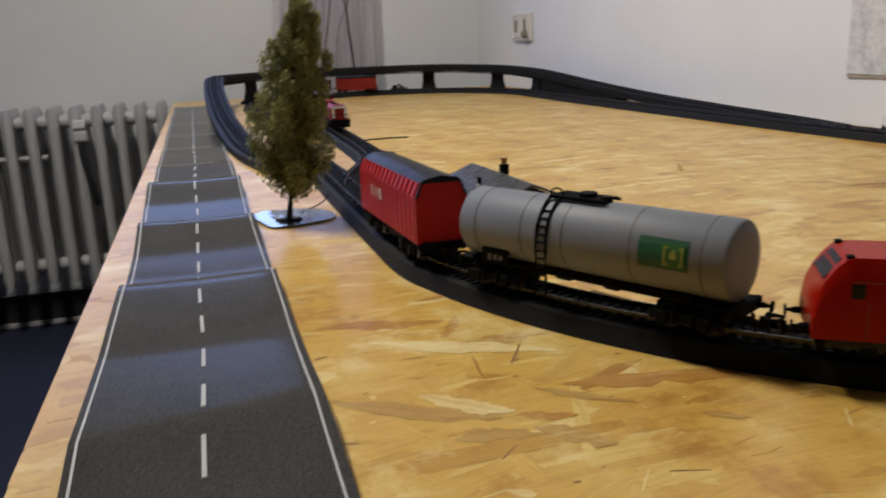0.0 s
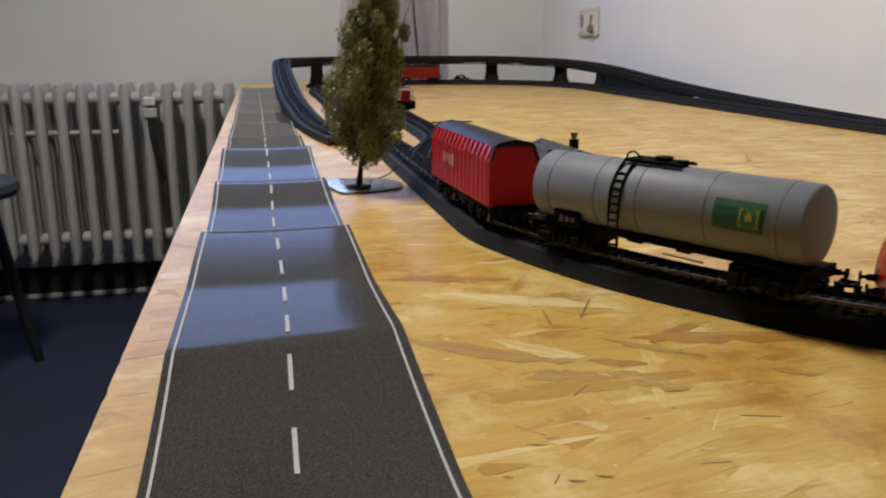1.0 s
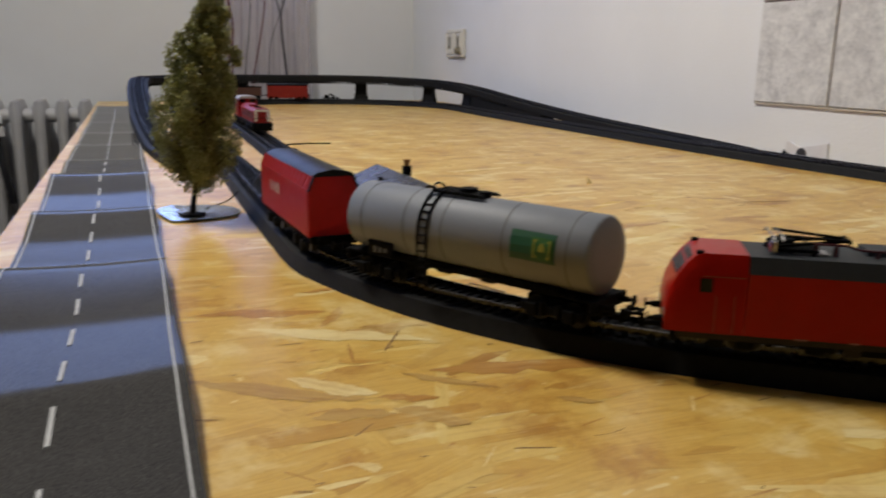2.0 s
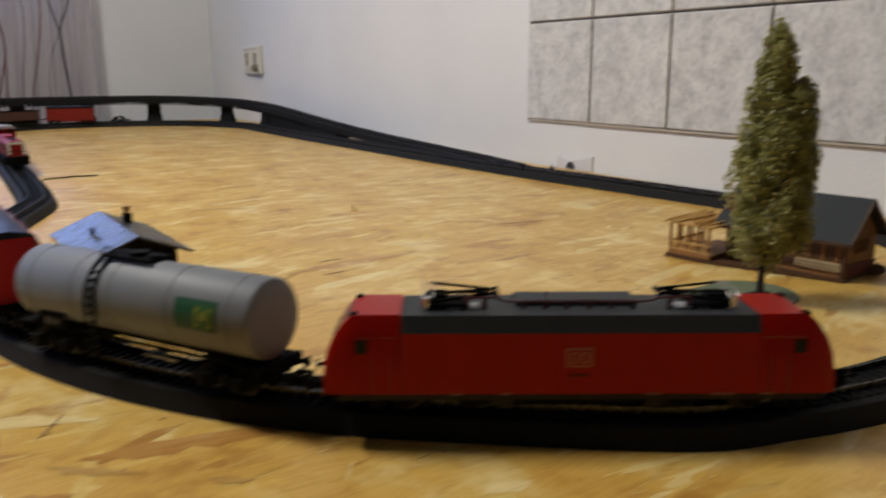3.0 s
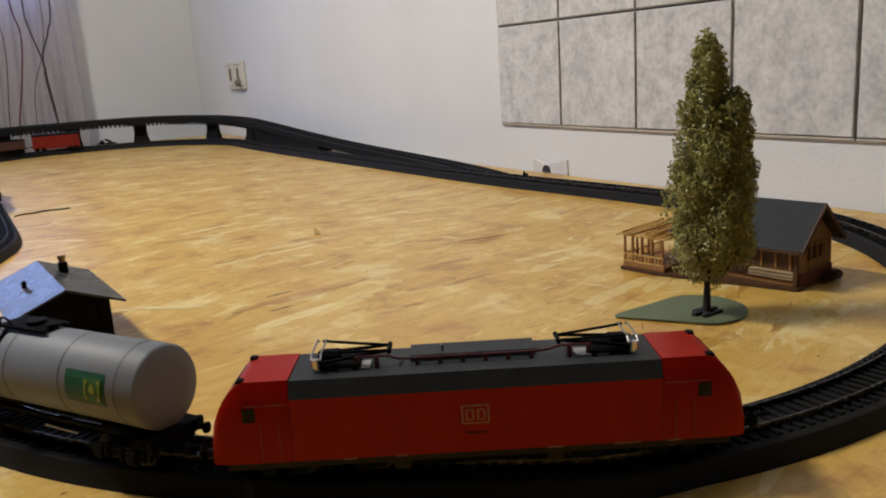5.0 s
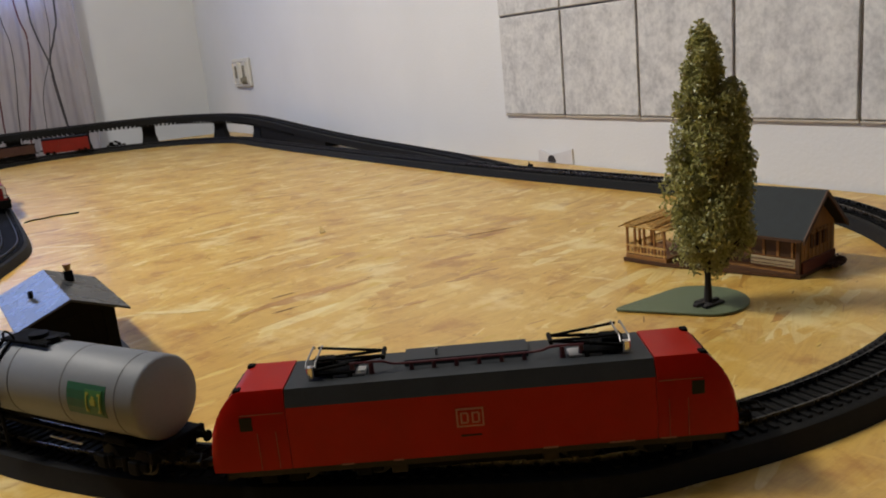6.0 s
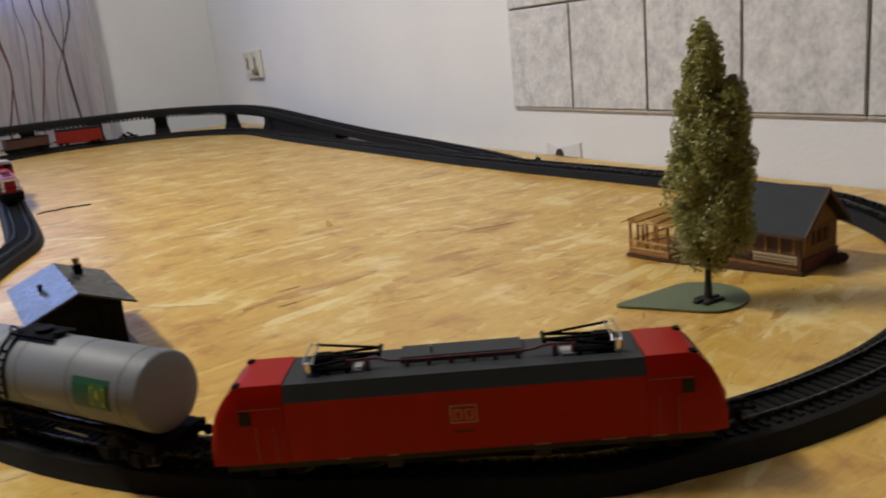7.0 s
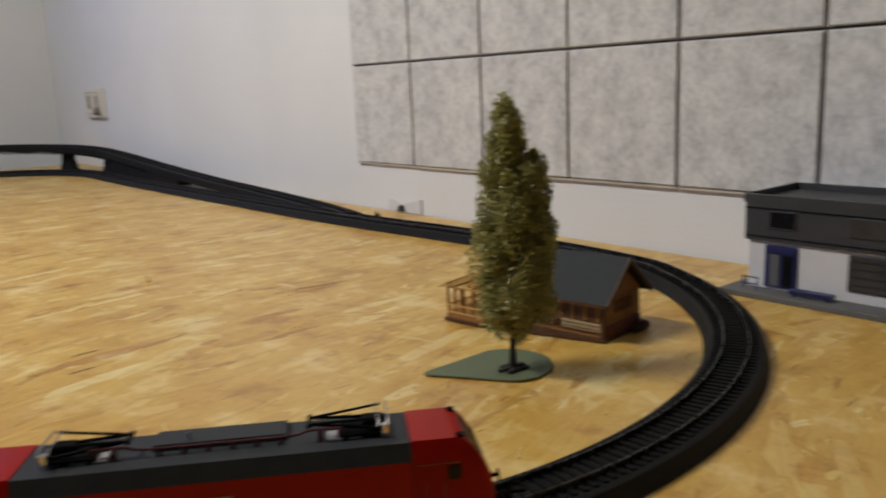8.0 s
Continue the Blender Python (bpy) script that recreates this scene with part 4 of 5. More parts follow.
    for s in (-1, 1):
        sign = part("sign", loft([[(x, s * (r + 0.0003) * math.cos(a), r * math.sin(a) + 0.0) for a in [radians(v) for v in (-13, -3, 8, 20, 30)]] + [(x, s * (r - 0.0006) * math.cos(a), (r - 0.0006) * math.sin(a)) for a in [radians(v) for v in (30, 20, 8, -3, -13)]] for x in (0.0345, 0.0590)]), GREEN_SIGN, tank, "green rectangular company sign")
        def patch(name, x0, x1, lo, hi, lift, material, label=""):
            rows = []
            for a in (lo, (2 * lo + hi) / 3, (lo + 2 * hi) / 3, hi):
                ca, sa = math.cos(radians(a)), math.sin(radians(a))
                rows.append([(x, s * (r + d) * ca, (r + d) * sa) for x, d in ((x0, lift), (x1, lift), (x1, 0.0), (x0, 0.0))])
            return part(name, loft(rows), material, tank, label)

        patch("emblem_field", 0.0465, 0.0575, -9, 23, 0.0006, LEAF_GREEN, "mid green emblem field")
        for x0, x1, lo, hi in ((0.0475, 0.0483, -5, 18), (0.0475, 0.0493, 16, 19), (0.0475, 0.0493, -6, -3), (0.0559, 0.0567, -5, 18), (0.0549, 0.0567, 16, 19), (0.0549, 0.0567, -6, -3), (0.0505, 0.0537, 3, 11), (0.0513, 0.0529, 11, 15)):
            patch("emblem_mark", x0, x1, lo, hi, 0.0008, YELLOW_SIGN)
        board = part("data_panel", box((-0.052, s * 0.0150, 0.0175), (0.018, 0.0010, 0.0080), 0.0003), DARK, W, "small black data panel")
        for k in range(3):
            part("print_bar", box((-0.0555 + k * 0.0038, s * 0.0156, 0.0172), (0.0022, 0.0004, 0.0034 - 0.0006 * k)), PAVE, board)
        bm = bmesh.new()
        for x, w in ((-0.012, 0.009), (0.016, 0.008)):
            add_box(bm, (x, s * 0.0085, 0.0118), (w, 0.003, 0.0022), 0.0005)
        part("brake_gear", bm, DARK, W)
        part("brake_rod", tube((0.006, s * 0.0112, 0.0090), (0.028, s * 0.0112, 0.0086), 0.0005, seg=6), LIGHT_GREY, W, "bare metal brake rod")


tank_wagon()


def box_wagon():
    W = thing("goods_wagon", on_rail(0.2118, 0.6250, -86.5) @ Matrix.Diagonal((1, 1, 1.06, 1)), "red ribbed goods wagon with dark curved roof", "goods wagon")
    hl, hw = 0.0655, 0.0160
    out = [(-hw, 0.0125), (-hw, 0.0390), (-0.0125, 0.0470), (0.0125, 0.0470), (hw, 0.0390), (hw, 0.0125)]
    body = part("body", prism(out, "x", -hl, hl), RED_WAGON, W, "red body with vertical ribs")
    for s in (-1, 1):
        for k in range(15):
            x = -hl + 0.004 + k * (2 * hl - 0.008) / 14
            part("rib", box((x, s * (hw + 0.0001), 0.0258), (0.0016, 0.0006, 0.0258), 0.0002), RED_WAGON, body)
            part("roof_rib", box((0, 0, 0), (0.0026, 0.0014, 0.0080), 0.0005), RIB_HIGHLIGHT_RED, body, m=Matrix.Translation((x, s * 0.01455, 0.0432)) @ pose(0, 0, 0, s * 25, 0, 0))
    roof_out = [(-0.0128, 0.0468), (-0.0105, 0.0484), (-0.0055, 0.0497), (0, 0.0501), (0.0055, 0.0497), (0.0105, 0.0484), (0.0128, 0.0468), (0.0118, 0.0466), (-0.0118, 0.0466)]
    part("roof", prism(roof_out, "x", -hl - 0.0006, hl + 0.0006), WAGON_ROOF, W, "dark curved roof", smooth=True)
    for s in (-1, 1):
        for k, (w, hgt) in enumerate(((0.0026, 0.0070), (0.0014, 0.0062), (0.0022, 0.0068), (0.0044, 0.0070))):
            part("print_bar", box((-0.020 - s * (k * 0.0070 - 0.010), s * (hw + 0.0007), 0.0300), (w, 0.0004, hgt)), WORN_WHITE, body)
        part("end_beam", box((s * (hl + 0.0008), 0, 0.0105), (0.0016, 0.028, 0.005), 0.0004), DARK, W)
        part("end_lip", prism([(-0.0162, 0.0385), (-0.0126, 0.0474), (-0.0105, 0.0490), (0, 0.0507), (0.0105, 0.0490), (0.0126, 0.0474), (0.0162, 0.0385), (0.0150, 0.0385), (0.0118, 0.0462), (0, 0.0486), (-0.0118, 0.0462), (-0.0150, 0.0385)], "x", s * hl - 0.0006, s * hl + 0.0010), WAGON_ROOF, body, "dark lip over the end wall")
        buffers(s * (hl + 0.0014), s, W)
        coupler(s * (hl - 0.002), s, W)
        bogie(s * 0.038, W, 0.0052, 0.0090)
    part("sill", box((0, 0, 0.0100), (0.118, 0.026, 0.006), 0.0006), DARK, W)


box_wagon()


def diesel_loco():
    W = thing("diesel_locomotive", on_rail(0.2930, 1.500, -89.5), "dark red diesel model locomotive with pale U-shaped stripe on its hood", "locomotive")

    def hood(x0, x1, hw, zt, z0=0.016):
        return loft([[(x, -hw, z0), (x, -hw, zt - 0.004), (x, -hw + 0.004, zt), (x, hw - 0.004, zt), (x, hw, zt - 0.004), (x, hw, z0)] for x in (x0, x1)])
    front = part("front_hood", hood(-0.0495, 0.1070, 0.0125, 0.0385), DIESEL_RED, W, "long dark red front hood")
    part("rear_hood", hood(-0.1190, -0.0905, 0.0125, 0.0365), DIESEL_RED, W)
    cab = part("cab", hood(-0.0900, -0.0500, 0.0165, 0.0475), DIESEL_RED, W)
    part("cab_roof", prism([(-0.0172, 0.0470), (-0.0125, 0.0505), (0, 0.0518), (0.0125, 0.0505), (0.0172, 0.0470)], "x", -0.094, -0.046), PALE_ROOF, W, "pale grey cab roof", smooth=True)
    for s in (-1, 1):
        part("cab_window", box((-0.0497, s * 0.0085, 0.0430), (0.0006, 0.0095, 0.0050)), BLACK_GLASS, cab)
        part("cab_side_window", box((-0.070, s * 0.0166, 0.0410), (0.026, 0.0006, 0.0070)), BLACK_GLASS, cab)
        part("stripe_leg", box((0.1073, s * 0.0098, 0.0275), (0.0005, 0.0038, 0.0170)), WHITE_PRINT, front, "pale stripe")
        for k in range(7):
            part("grille", box((0.090 - k * 0.019, s * 0.0127, 0.0270), (0.012, 0.0005, 0.0100)), MAROON, front)
    part("stripe_top", box((0.1073, 0, 0.0355), (0.0005, 0.0226, 0.0034)), WHITE_PRINT, front, "pale stripe")
    part("hood_cap", loft([[(x, -0.0085, 0.0384), (x, -0.0060, 0.0405), (x, 0.0060, 0.0405), (x, 0.0085, 0.0384)] for x in (-0.040, 0.020)]), DIESEL_RED, front)
    for x in (0.045, 0.075):
        part("roof_fan", tube((x, 0, 0.0383), (x, 0, 0.0396), 0.0065, 0.0058, 16), DARK, front)
    for s in (-1, 1):
        end = 0.112 if s > 0 else -0.124
        part("buffer_beam", box((end - s * 0.002, 0, 0.0105), (0.004, 0.031, 0.012), 0.0008), DARK, W)
        part("hand_rail", wire([(end, -0.013, 0.0165), (end, -0.013, 0.0235), (end, 0.013, 0.0235), (end, 0.013, 0.0165)], 0.0005, 5, 4), DARK, W, "thin end rail")
        buffers(end, s, W)
        bogie(s * 0.072 - 0.006, W, 0.0060, 0.0150)
        part("side_walk", box((-0.006, s * 0.0145, 0.0150), (0.232, 0.0036, 0.0022), 0.0004), DARK, W)
    part("frame_plate", box((-0.006, 0, 0.0128), (0.232, 0.0250, 0.0062), 0.0005), DARK, W)


diesel_loco()


def open_wagon(x, y, heading, material, label, hl=0.055, ht=0.030, lid=False):
    low = 0.0035 if lid else 0.0118
    W = thing("goods_wagon", on_rail(x, y, heading), label, "goods wagon")
    body = part("body", box((0, 0, (low + ht) / 2), (2 * hl, 0.030, ht - low), 0.0022), material, W)
    for s in (-1, 1):
        for k in range(7):
            part("rib", box((-hl + 0.006 + k * (2 * hl - 0.012) / 6, s * 0.0154, (low + ht) / 2), (0.0020, 0.0010, ht - low - 0.0012), 0.0002), material, body)
        part("rim", box((0, s * 0.0148, ht), (2 * hl + 0.001, 0.0020, 0.0030), 0.0004), DARK, body, "dark upper rim")
        part("step", box((s * (hl - 0.012), -0.0158, 0.0080), (0.010, 0.003, 0.0015)), DARK, W)
        buffers(s * hl, s, W)
        bogie(s * (hl - 0.018), W, 0.0052, 0.0085)
    part("sill", box((0, 0, 0.0080), (2 * hl - 0.004, 0.024, 0.0030), 0.0005), DARK, W)
    if lid:
        part("roof", prism([(-0.0152, ht - 0.001), (-0.0110, ht + 0.0030), (0, ht + 0.0045), (0.0110, ht + 0.0030), (0.0152, ht - 0.001)], "x", -hl, hl), WAGON_ROOF, W, "dark low roof", smooth=True)


open_wagon(0.522, 2.467, 172, FAR_RED, "red goods wagon with a dark rim under the bridge", 0.058, 0.040, True)
open_wagon(0.388, 2.425, 202, BROWN_WAGON, "brown open goods wagon standing under the bridge", 0.055, 0.036)
bm = bmesh.new()
add_box(bm, (0, 0, 0.003), (0.050, 0.012, 0.004), 0.001)
add_tube(bm, (-0.012, 0, 0.006), (0.004, 0, 0.014), 0.003, seg=8)
add_box(bm, (0.012, 0, 0.008), (0.012, 0.009, 0.008), 0.001)
ob = part("buffer_truck", bm, DARK, m=pose(0.650, 2.471, RAIL_TOP, 0, 0, 172))
tagged(ob, "small black wagon chassis standing on the far track", "wagon chassis")


# ---------------------------------------------------------------- trees
def tree(name, x, y, height, radius, seed, label, lean=(0, 0), leaf=None, twin=None):
    rnd = random.Random(seed)
    T = thing(name, pose(x, y, 0.0022), label, "model tree", "model trees")
    low = height * 0.215
    rings = []
    for k in range(11):
        f = k / 10
        r = (0.0017 * (1 - f) ** 1.2 + 0.0005) * (1.0 + 0.35 * max(0, 0.06 - f) / 0.06)
        rings.append([(lean[0] * f * height + r * math.cos(a), lean[1] * f * height + r * math.sin(a), f * height * 0.95) for a in [2 * math.pi * j / 8 for j in range(8)]])
    part("trunk", loft(rings), TRUNK, T, "thin near-black trunk", smooth=True)
    bm = bmesh.new()
    for k in range(5):
        a = k * 1.2566 + 0.3
        add_box(bm, (0.0055 * math.cos(a), 0.0055 * math.sin(a), 0.0010), (0.0115, 0.0036, 0.0022), 0.0006, pose(0, 0, 0))
    add_tube(bm, (0, 0, 0), (0, 0, 0.0025), 0.0050, 0.0026, 10)
    part("root_plate", bm, TRUNK, T, "black root plate")

    def reach(f):
        # an almost even column up to the middle, then narrowing to a blunt tip
        return radius * min(1.0, 0.80 + 1.4 * f) * (1.0 - max(0.0, (f - 0.42) / 0.58) ** 1.4 * 0.76)

    twigs = bmesh.new()
    leaves_v, leaves_f = [], []
    lobes = []
    for k in range(52):
        f = (k + rnd.random()) / 52
        a = k * 2.39996 + rnd.uniform(-0.3, 0.3)
        r = reach(f) * rnd.uniform(0.52, 1.04)
        z = low + f * (height - low)
        ox, oy = lean[0] * z, lean[1] * z
        base = Vector((ox, oy, z - 0.016 - 0.3 * r))
        tip = Vector((ox + r * math.cos(a), oy + r * math.sin(a), z))
        add_tube(twigs, base, tip, 0.0010, 0.0004, 5)
        lobes.append((tip, rnd.uniform(0.0070, 0.0110) * (0.65 + 0.5 * (1 - f)), a))
        lobes.append(((base * 0.45 + tip * 0.55), rnd.uniform(0.0065, 0.0095) * (0.65 + 0.5 * (1 - f)), a))
    lobes.append((Vector((lean[0] * height, lean[1] * height, height - 0.004)), 0.0055, 0.0))
    if twin:
        # a second, lower spire grown against the first
        dx, dy, z0, z1, spread = twin
        for k in range(34):
            f = (k + rnd.random()) / 34
            a = k * 2.39996
            r = spread * (1.0 - 0.75 * f ** 1.8) * rnd.uniform(0.5, 1.0)
            c = Vector((dx + r * math.cos(a), dy + r * math.sin(a), z0 + (z1 - z0) * f))
            add_tube(twigs, Vector((dx * 0.5, dy * 0.5, c.z - 0.018)), c, 0.0008, 0.0004, 5)
            lobes.append((c, rnd.uniform(0.0058, 0.0084) * (1.1 - 0.4 * f), a))
    part("branch_work", twigs, TRUNK, T, "dark thin twigs inside the crown")
    # hanging scraps of foam: each one a folded flake, longer than wide, drooping from its tuft
    for c, s, a in lobes:
        for _ in range(int(160 + 160 * s / 0.01)):
            d = Vector((rnd.gauss(0, 1), rnd.gauss(0, 1), rnd.gauss(0, 1))).normalized() * s * rnd.uniform(0.40, 1.0)
            d.z *= 1.6
            p = c + d
            q = Euler((rnd.gauss(0, 0.75), rnd.gauss(0, 0.75), rnd.uniform(0, 6.3))).to_matrix()
            w, ln = rnd.uniform(0.0005, 0.0010), rnd.uniform(0.0007, 0.0019)
            n = len(leaves_v)
            for u, v, h in ((-1.0, 0.1, 0.6), (0.9, 0.0, 0.8), (0.7, 0.5, -0.2), (0.15, 0.2, -1.1), (-0.8, 0.6, -0.3), (0.0, -0.7, 0.2)):
                leaves_v.append(p + q @ Vector((u * w, v * w, h * ln)))
            leaves_f += [(n, n + 1, n + 5), (n + 1, n + 2, n + 5), (n + 2, n + 3, n + 5), (n + 3, n + 4, n + 5), (n + 4, n, n + 5), (n, n + 4, n + 3, n + 2, n + 1)]
    me = bpy.data.meshes.new("crown")
    me.from_pydata([tuple(v) for v in leaves_v], [], leaves_f)
    me.materials.append(leaf or LEAF)
    cr = new("crown", me)
    cr.parent = T
    tagged(cr, "olive green crumbly foam foliage")
    return T


tree("model_tree", 0.648, 0.401, 0.173, 0.0192, 5, "slender olive model poplar with a lower second crest, on green", (0.0, 0.0), PALE_LEAF, (0.0118, -0.0114, 0.040, 0.143, 0.0120))
tree("model_tree", 0.147, 0.786, 0.176, 0.0315, 9, "slender olive green model poplar on a glossy grey sheet", (0.13, 0.0))


def drop_sheet(name, x, y, r, tip, heading, material, label, curl=0.0):
    pts = []
    for k in range(40):
        a = 2 * math.pi * k / 40
        px, py = r * math.cos(a), r * math.sin(a)
        if px < 0:
            f = -px / r
            px = -r * f - (tip - r) * f ** 2.2
            py *= 1 - 0.62 * f ** 1.5
        pts.append((px, py))
    turn = radians(heading)

    def lift(px, py):
        # the edge towards the road is curled up a little
        dx, dy = px * math.cos(turn) - py * math.sin(turn), px * math.sin(turn) + py * math.cos(turn)
        return curl * max(0.0, dy + r) * min(1.0, max(0.0, (-dx - 0.010) / 0.008))

    rings = [[(px * f, py * f, z + lift(px * f, py * f)) for px, py in pts] for f, z in ((0.02, 0.0007), (0.5, 0.0007), (0.99, 0.0007), (1.0, 0.0011), (1.0, 0.0018), (0.99, 0.0022), (0.9, 0.0022), (0.75, 0.0022), (0.6, 0.0022), (0.4, 0.0022), (0.2, 0.0022), (0.02, 0.0022))]
    ob = part(name, loft(rings), material, m=pose(x, y, 0, 0, 0, heading))
    return tagged(ob, label, "base sheet")


drop_sheet("green_sheet", 0.652, 0.412, 0.032, 0.057, -28, GREEN_MAT, "drop-shaped grey-green flocked sheet under the tree")
drop_sheet("grey_sheet", 0.152, 0.800, 0.036, 0.040, 60, GREY_MAT, "round glossy grey-green sheet under the tree", 0.03)


# ---------------------------------------------------------------- hut by the tank wagon
def hut():
    W = thing("lineside_hut", pose(0.2895, 0.6590, 0, 0, 0, 92.0), "small dark lineside hut with slate roof and chimney", "model hut")
    # x along the ridge, y towards the train
    hl, hd = 0.046, 0.0262
    wall = part("wall", prism([(-hd, 0.0), (-hd, 0.0365), (0, 0.0462), (hd, 0.0365), (hd, 0.0)], "x", -hl, hl), HUT_WALL, W, "near-black boarded wall")
    part("base", box((0.006, 0, 0.0016), (0.112, 0.066, 0.0012), 0.0003), PAVE, W, "grey ground plate")
    for s in (-1, 1):
        part("roof_slope", loft([[(x, s * 0.0, 0.0495), (x, s * 0.0345, 0.0358), (x, s * 0.0345, 0.0343), (x, s * 0.0, 0.0478)] for x in (-hl - 0.0115, hl + 0.0115)]), HUT_ROOF, W, "smooth slate grey roof slope")
        for k in range(13):
            part("board", box((-hl + 0.0036 + k * 0.00707, s * (hd + 0.0003), 0.0180), (0.0062, 0.0008, 0.0350), 0.0002), HUT_WALL, wall)
        for k in range(7):
            part("board", box((s * (hl + 0.0003), -hd + 0.0037 + k * 0.0075, 0.0180), (0.0008, 0.0066, 0.0350), 0.0002), HUT_WALL, wall)
    ch = part("chimney", box((0.019, -0.0115, 0.0485), (0.0058, 0.0058, 0.0080), 0.0004), DARK, W, "small dark chimney")
    part("chimney_cap", tube((0.019, -0.0115, 0.0525), (0.019, -0.0115, 0.0575), 0.0018, 0.0030, 10), TAN_FLAKE, ch)
    v = part("roof_vent", tube((-0.003, 0.0170, 0.0410), (-0.003, 0.0170, 0.0480), 0.0013, 0.0018, 8), DARK, W)
    part("vent_collar", tube((-0.003, 0.0170, 0.0412), (-0.003, 0.0170, 0.0432), 0.0026, 0.0018, 10), LIGHT_GREY, v)

hut()


# ---------------------------------------------------------------- cottage
def cottage():
    W = thing("timber_cottage", pose(0.7565, 0.4470, 0, 0, 0, 98.0), "brown timber cottage with porch and dark green roof", "model house")
    # x along the ridge (towards the porch), y to the front (towards the tree)
    hl, hd, ze, zr = 0.047, 0.0265, 0.0325, 0.0570
    part("base", prism([(-hl - 0.003, -hd - 0.004), (-hl - 0.003, hd + 0.003), (-0.01, hd + 0.011), (hl + 0.004, 0.050), (hl + 0.041, 0.050), (hl + 0.041, -hd - 0.004)], "z", 0.0008, 0.0032), WOOD_DARK, W, "thin brown base plate")
    wall = part("wall", prism([(-hd, 0.003), (-hd, ze), (0, zr - 0.003), (hd, ze), (hd, 0.003)], "x", -hl, hl), WOOD_ORANGE, W, "orange-brown planked wall")
    for s in (-1, 1):
        sl = part("roof_slope", loft([[(x, 0, zr + 0.0030), (x, s * 0.0335, 0.0305), (x, s * 0.0335, 0.0288), (x, 0, zr + 0.0010)] for x in (-hl - 0.0065, hl + 0.0065)]), COT_ROOF, W, "dark green-grey roof slope")
        for e in (-1, 1):
            part("barge_board", loft([[(e * (hl + 0.0066) + dx, 0, zr + 0.0032), (e * (hl + 0.0066) + dx, s * 0.0338, 0.0306), (e * (hl + 0.0066) + dx, s * 0.0338, 0.0268), (e * (hl + 0.0066) + dx, 0, zr - 0.0006)] for dx in (0.0, e * 0.0012)]), WOOD_DARK, sl, "dark brown barge board")
        part("eave_board", box((0, s * 0.0336, 0.0292), (2 * hl + 0.011, 0.0010, 0.0022)), WOOD_DARK, sl, "dark eave board")
    part("window_band", box((0.0, hd + 0.0003, 0.0225), (2 * hl - 0.006, 0.0008, 0.0150)), WOOD_DARK, wall, "row of dark windows")
    for k in range(9):
        part("window_bar", box((-hl + 0.004 + k * (2 * hl - 0.008) / 8, hd + 0.0010, 0.0225), (0.0017, 0.0010, 0.0152)), WOOD_ORANGE, wall)
    part("sill_board", box((-0.0285, hd + 0.0010, 0.0105), (0.034, 0.0016, 0.0062), 0.0003), CREAM, wall, "cream lower board")
    part("sill_board", box((0.0175, hd + 0.0008, 0.0105), (0.055, 0.0014, 0.0062), 0.0003), WOOD_DARK, wall, "dark lower board")
    for z in (0.0092, 0.0118):
        part("board_gap", box((0.0, hd + 0.0020, z), (2 * hl - 0.005, 0.0003, 0.0004)), WOOD_DARK, wall)
    part("corner_post", box((-hl - 0.0002, hd + 0.0004, 0.0178), (0.0030, 0.0026, 0.0290), 0.0004), WOOD_DARK, wall)
    part("plinth", box((-hl - 0.0012, 0, 0.0070), (0.0026, 2 * hd - 0.004, 0.0085), 0.0004), BRICK_RED, wall, "brick red plinth")
    for k in range(9):
        part("gable_plank", box((-hl - 0.0004, -hd + 0.0035 + k * 0.0057, 0.0215), (0.0008, 0.0050, 0.0205), 0.0002), WOOD_ORANGE, wall)
    for y in (-0.0095, -0.0010, 0.0085):
        w = part("window", box((-hl - 0.0012, y, 0.0245), (0.0010, 0.0064, 0.0105)), WOOD_DARK, wall, "dark gable window")
        part("frame", box((-hl - 0.0019, y, 0.0245), (0.0006, 0.0009, 0.0105)), WOOD_ORANGE, w)
        part("frame", box((-hl - 0.0019, y, 0.0300), (0.0006, 0.0072, 0.0010)), WOOD_ORANGE, w)
    # porch at the far end
    part("porch_deck", box((hl + 0.0200, 0.0220, 0.0048), (0.0390, 0.0530, 0.0034), 0.0004), WOOD_ORANGE, W)
    roof = part("porch_roof", box((hl + 0.0190, 0.0220, 0.0295), (0.0400, 0.0540, 0.0014), 0.0003), STRAW, W, "open slatted straw-brown porch roof")
    straw = random.Random(8)
    for k in range(22):
        x = hl - 0.001 + k * 0.0020 + straw.uniform(-0.0006, 0.0006)
        y, ln, z = 0.0225 + straw.uniform(-0.004, 0.005), straw.uniform(0.046, 0.062), 0.0305 + straw.uniform(0.0, 0.0030)
        part("slat", tube((x, y - ln / 2, z + straw.uniform(-0.0006, 0.0008)), (x + straw.uniform(-0.002, 0.002), y + ln / 2, z - straw.uniform(0.0, 0.0022)), straw.uniform(0.0008, 0.0014), 0.0006, 6), STRAW, roof)
    for x in (hl + 0.0030, hl + 0.0125, hl + 0.0220, hl + 0.0310, hl + 0.0385):
        part("post", box((x, 0.0470, 0.0175), (0.0018, 0.0018, 0.0230), 0.0003), WOOD_ORANGE, W)
    for y in (-0.003, 0.015, 0.031):
        part("post", box((hl + 0.0385, y, 0.0175), (0.0018, 0.0018, 0.0230), 0.0003), WOOD_ORANGE, W)
    for x, y, sx, sy in ((hl + 0.0205, 0.0474, 0.038, 0.0012), (hl + 0.0389, 0.0220, 0.0012, 0.050)):
        for z in (0.0080, 0.0140):
            part("porch_rail", box((x, y, z), (sx, sy, 0.0013)), STRAW, W, "straw-coloured porch rail")
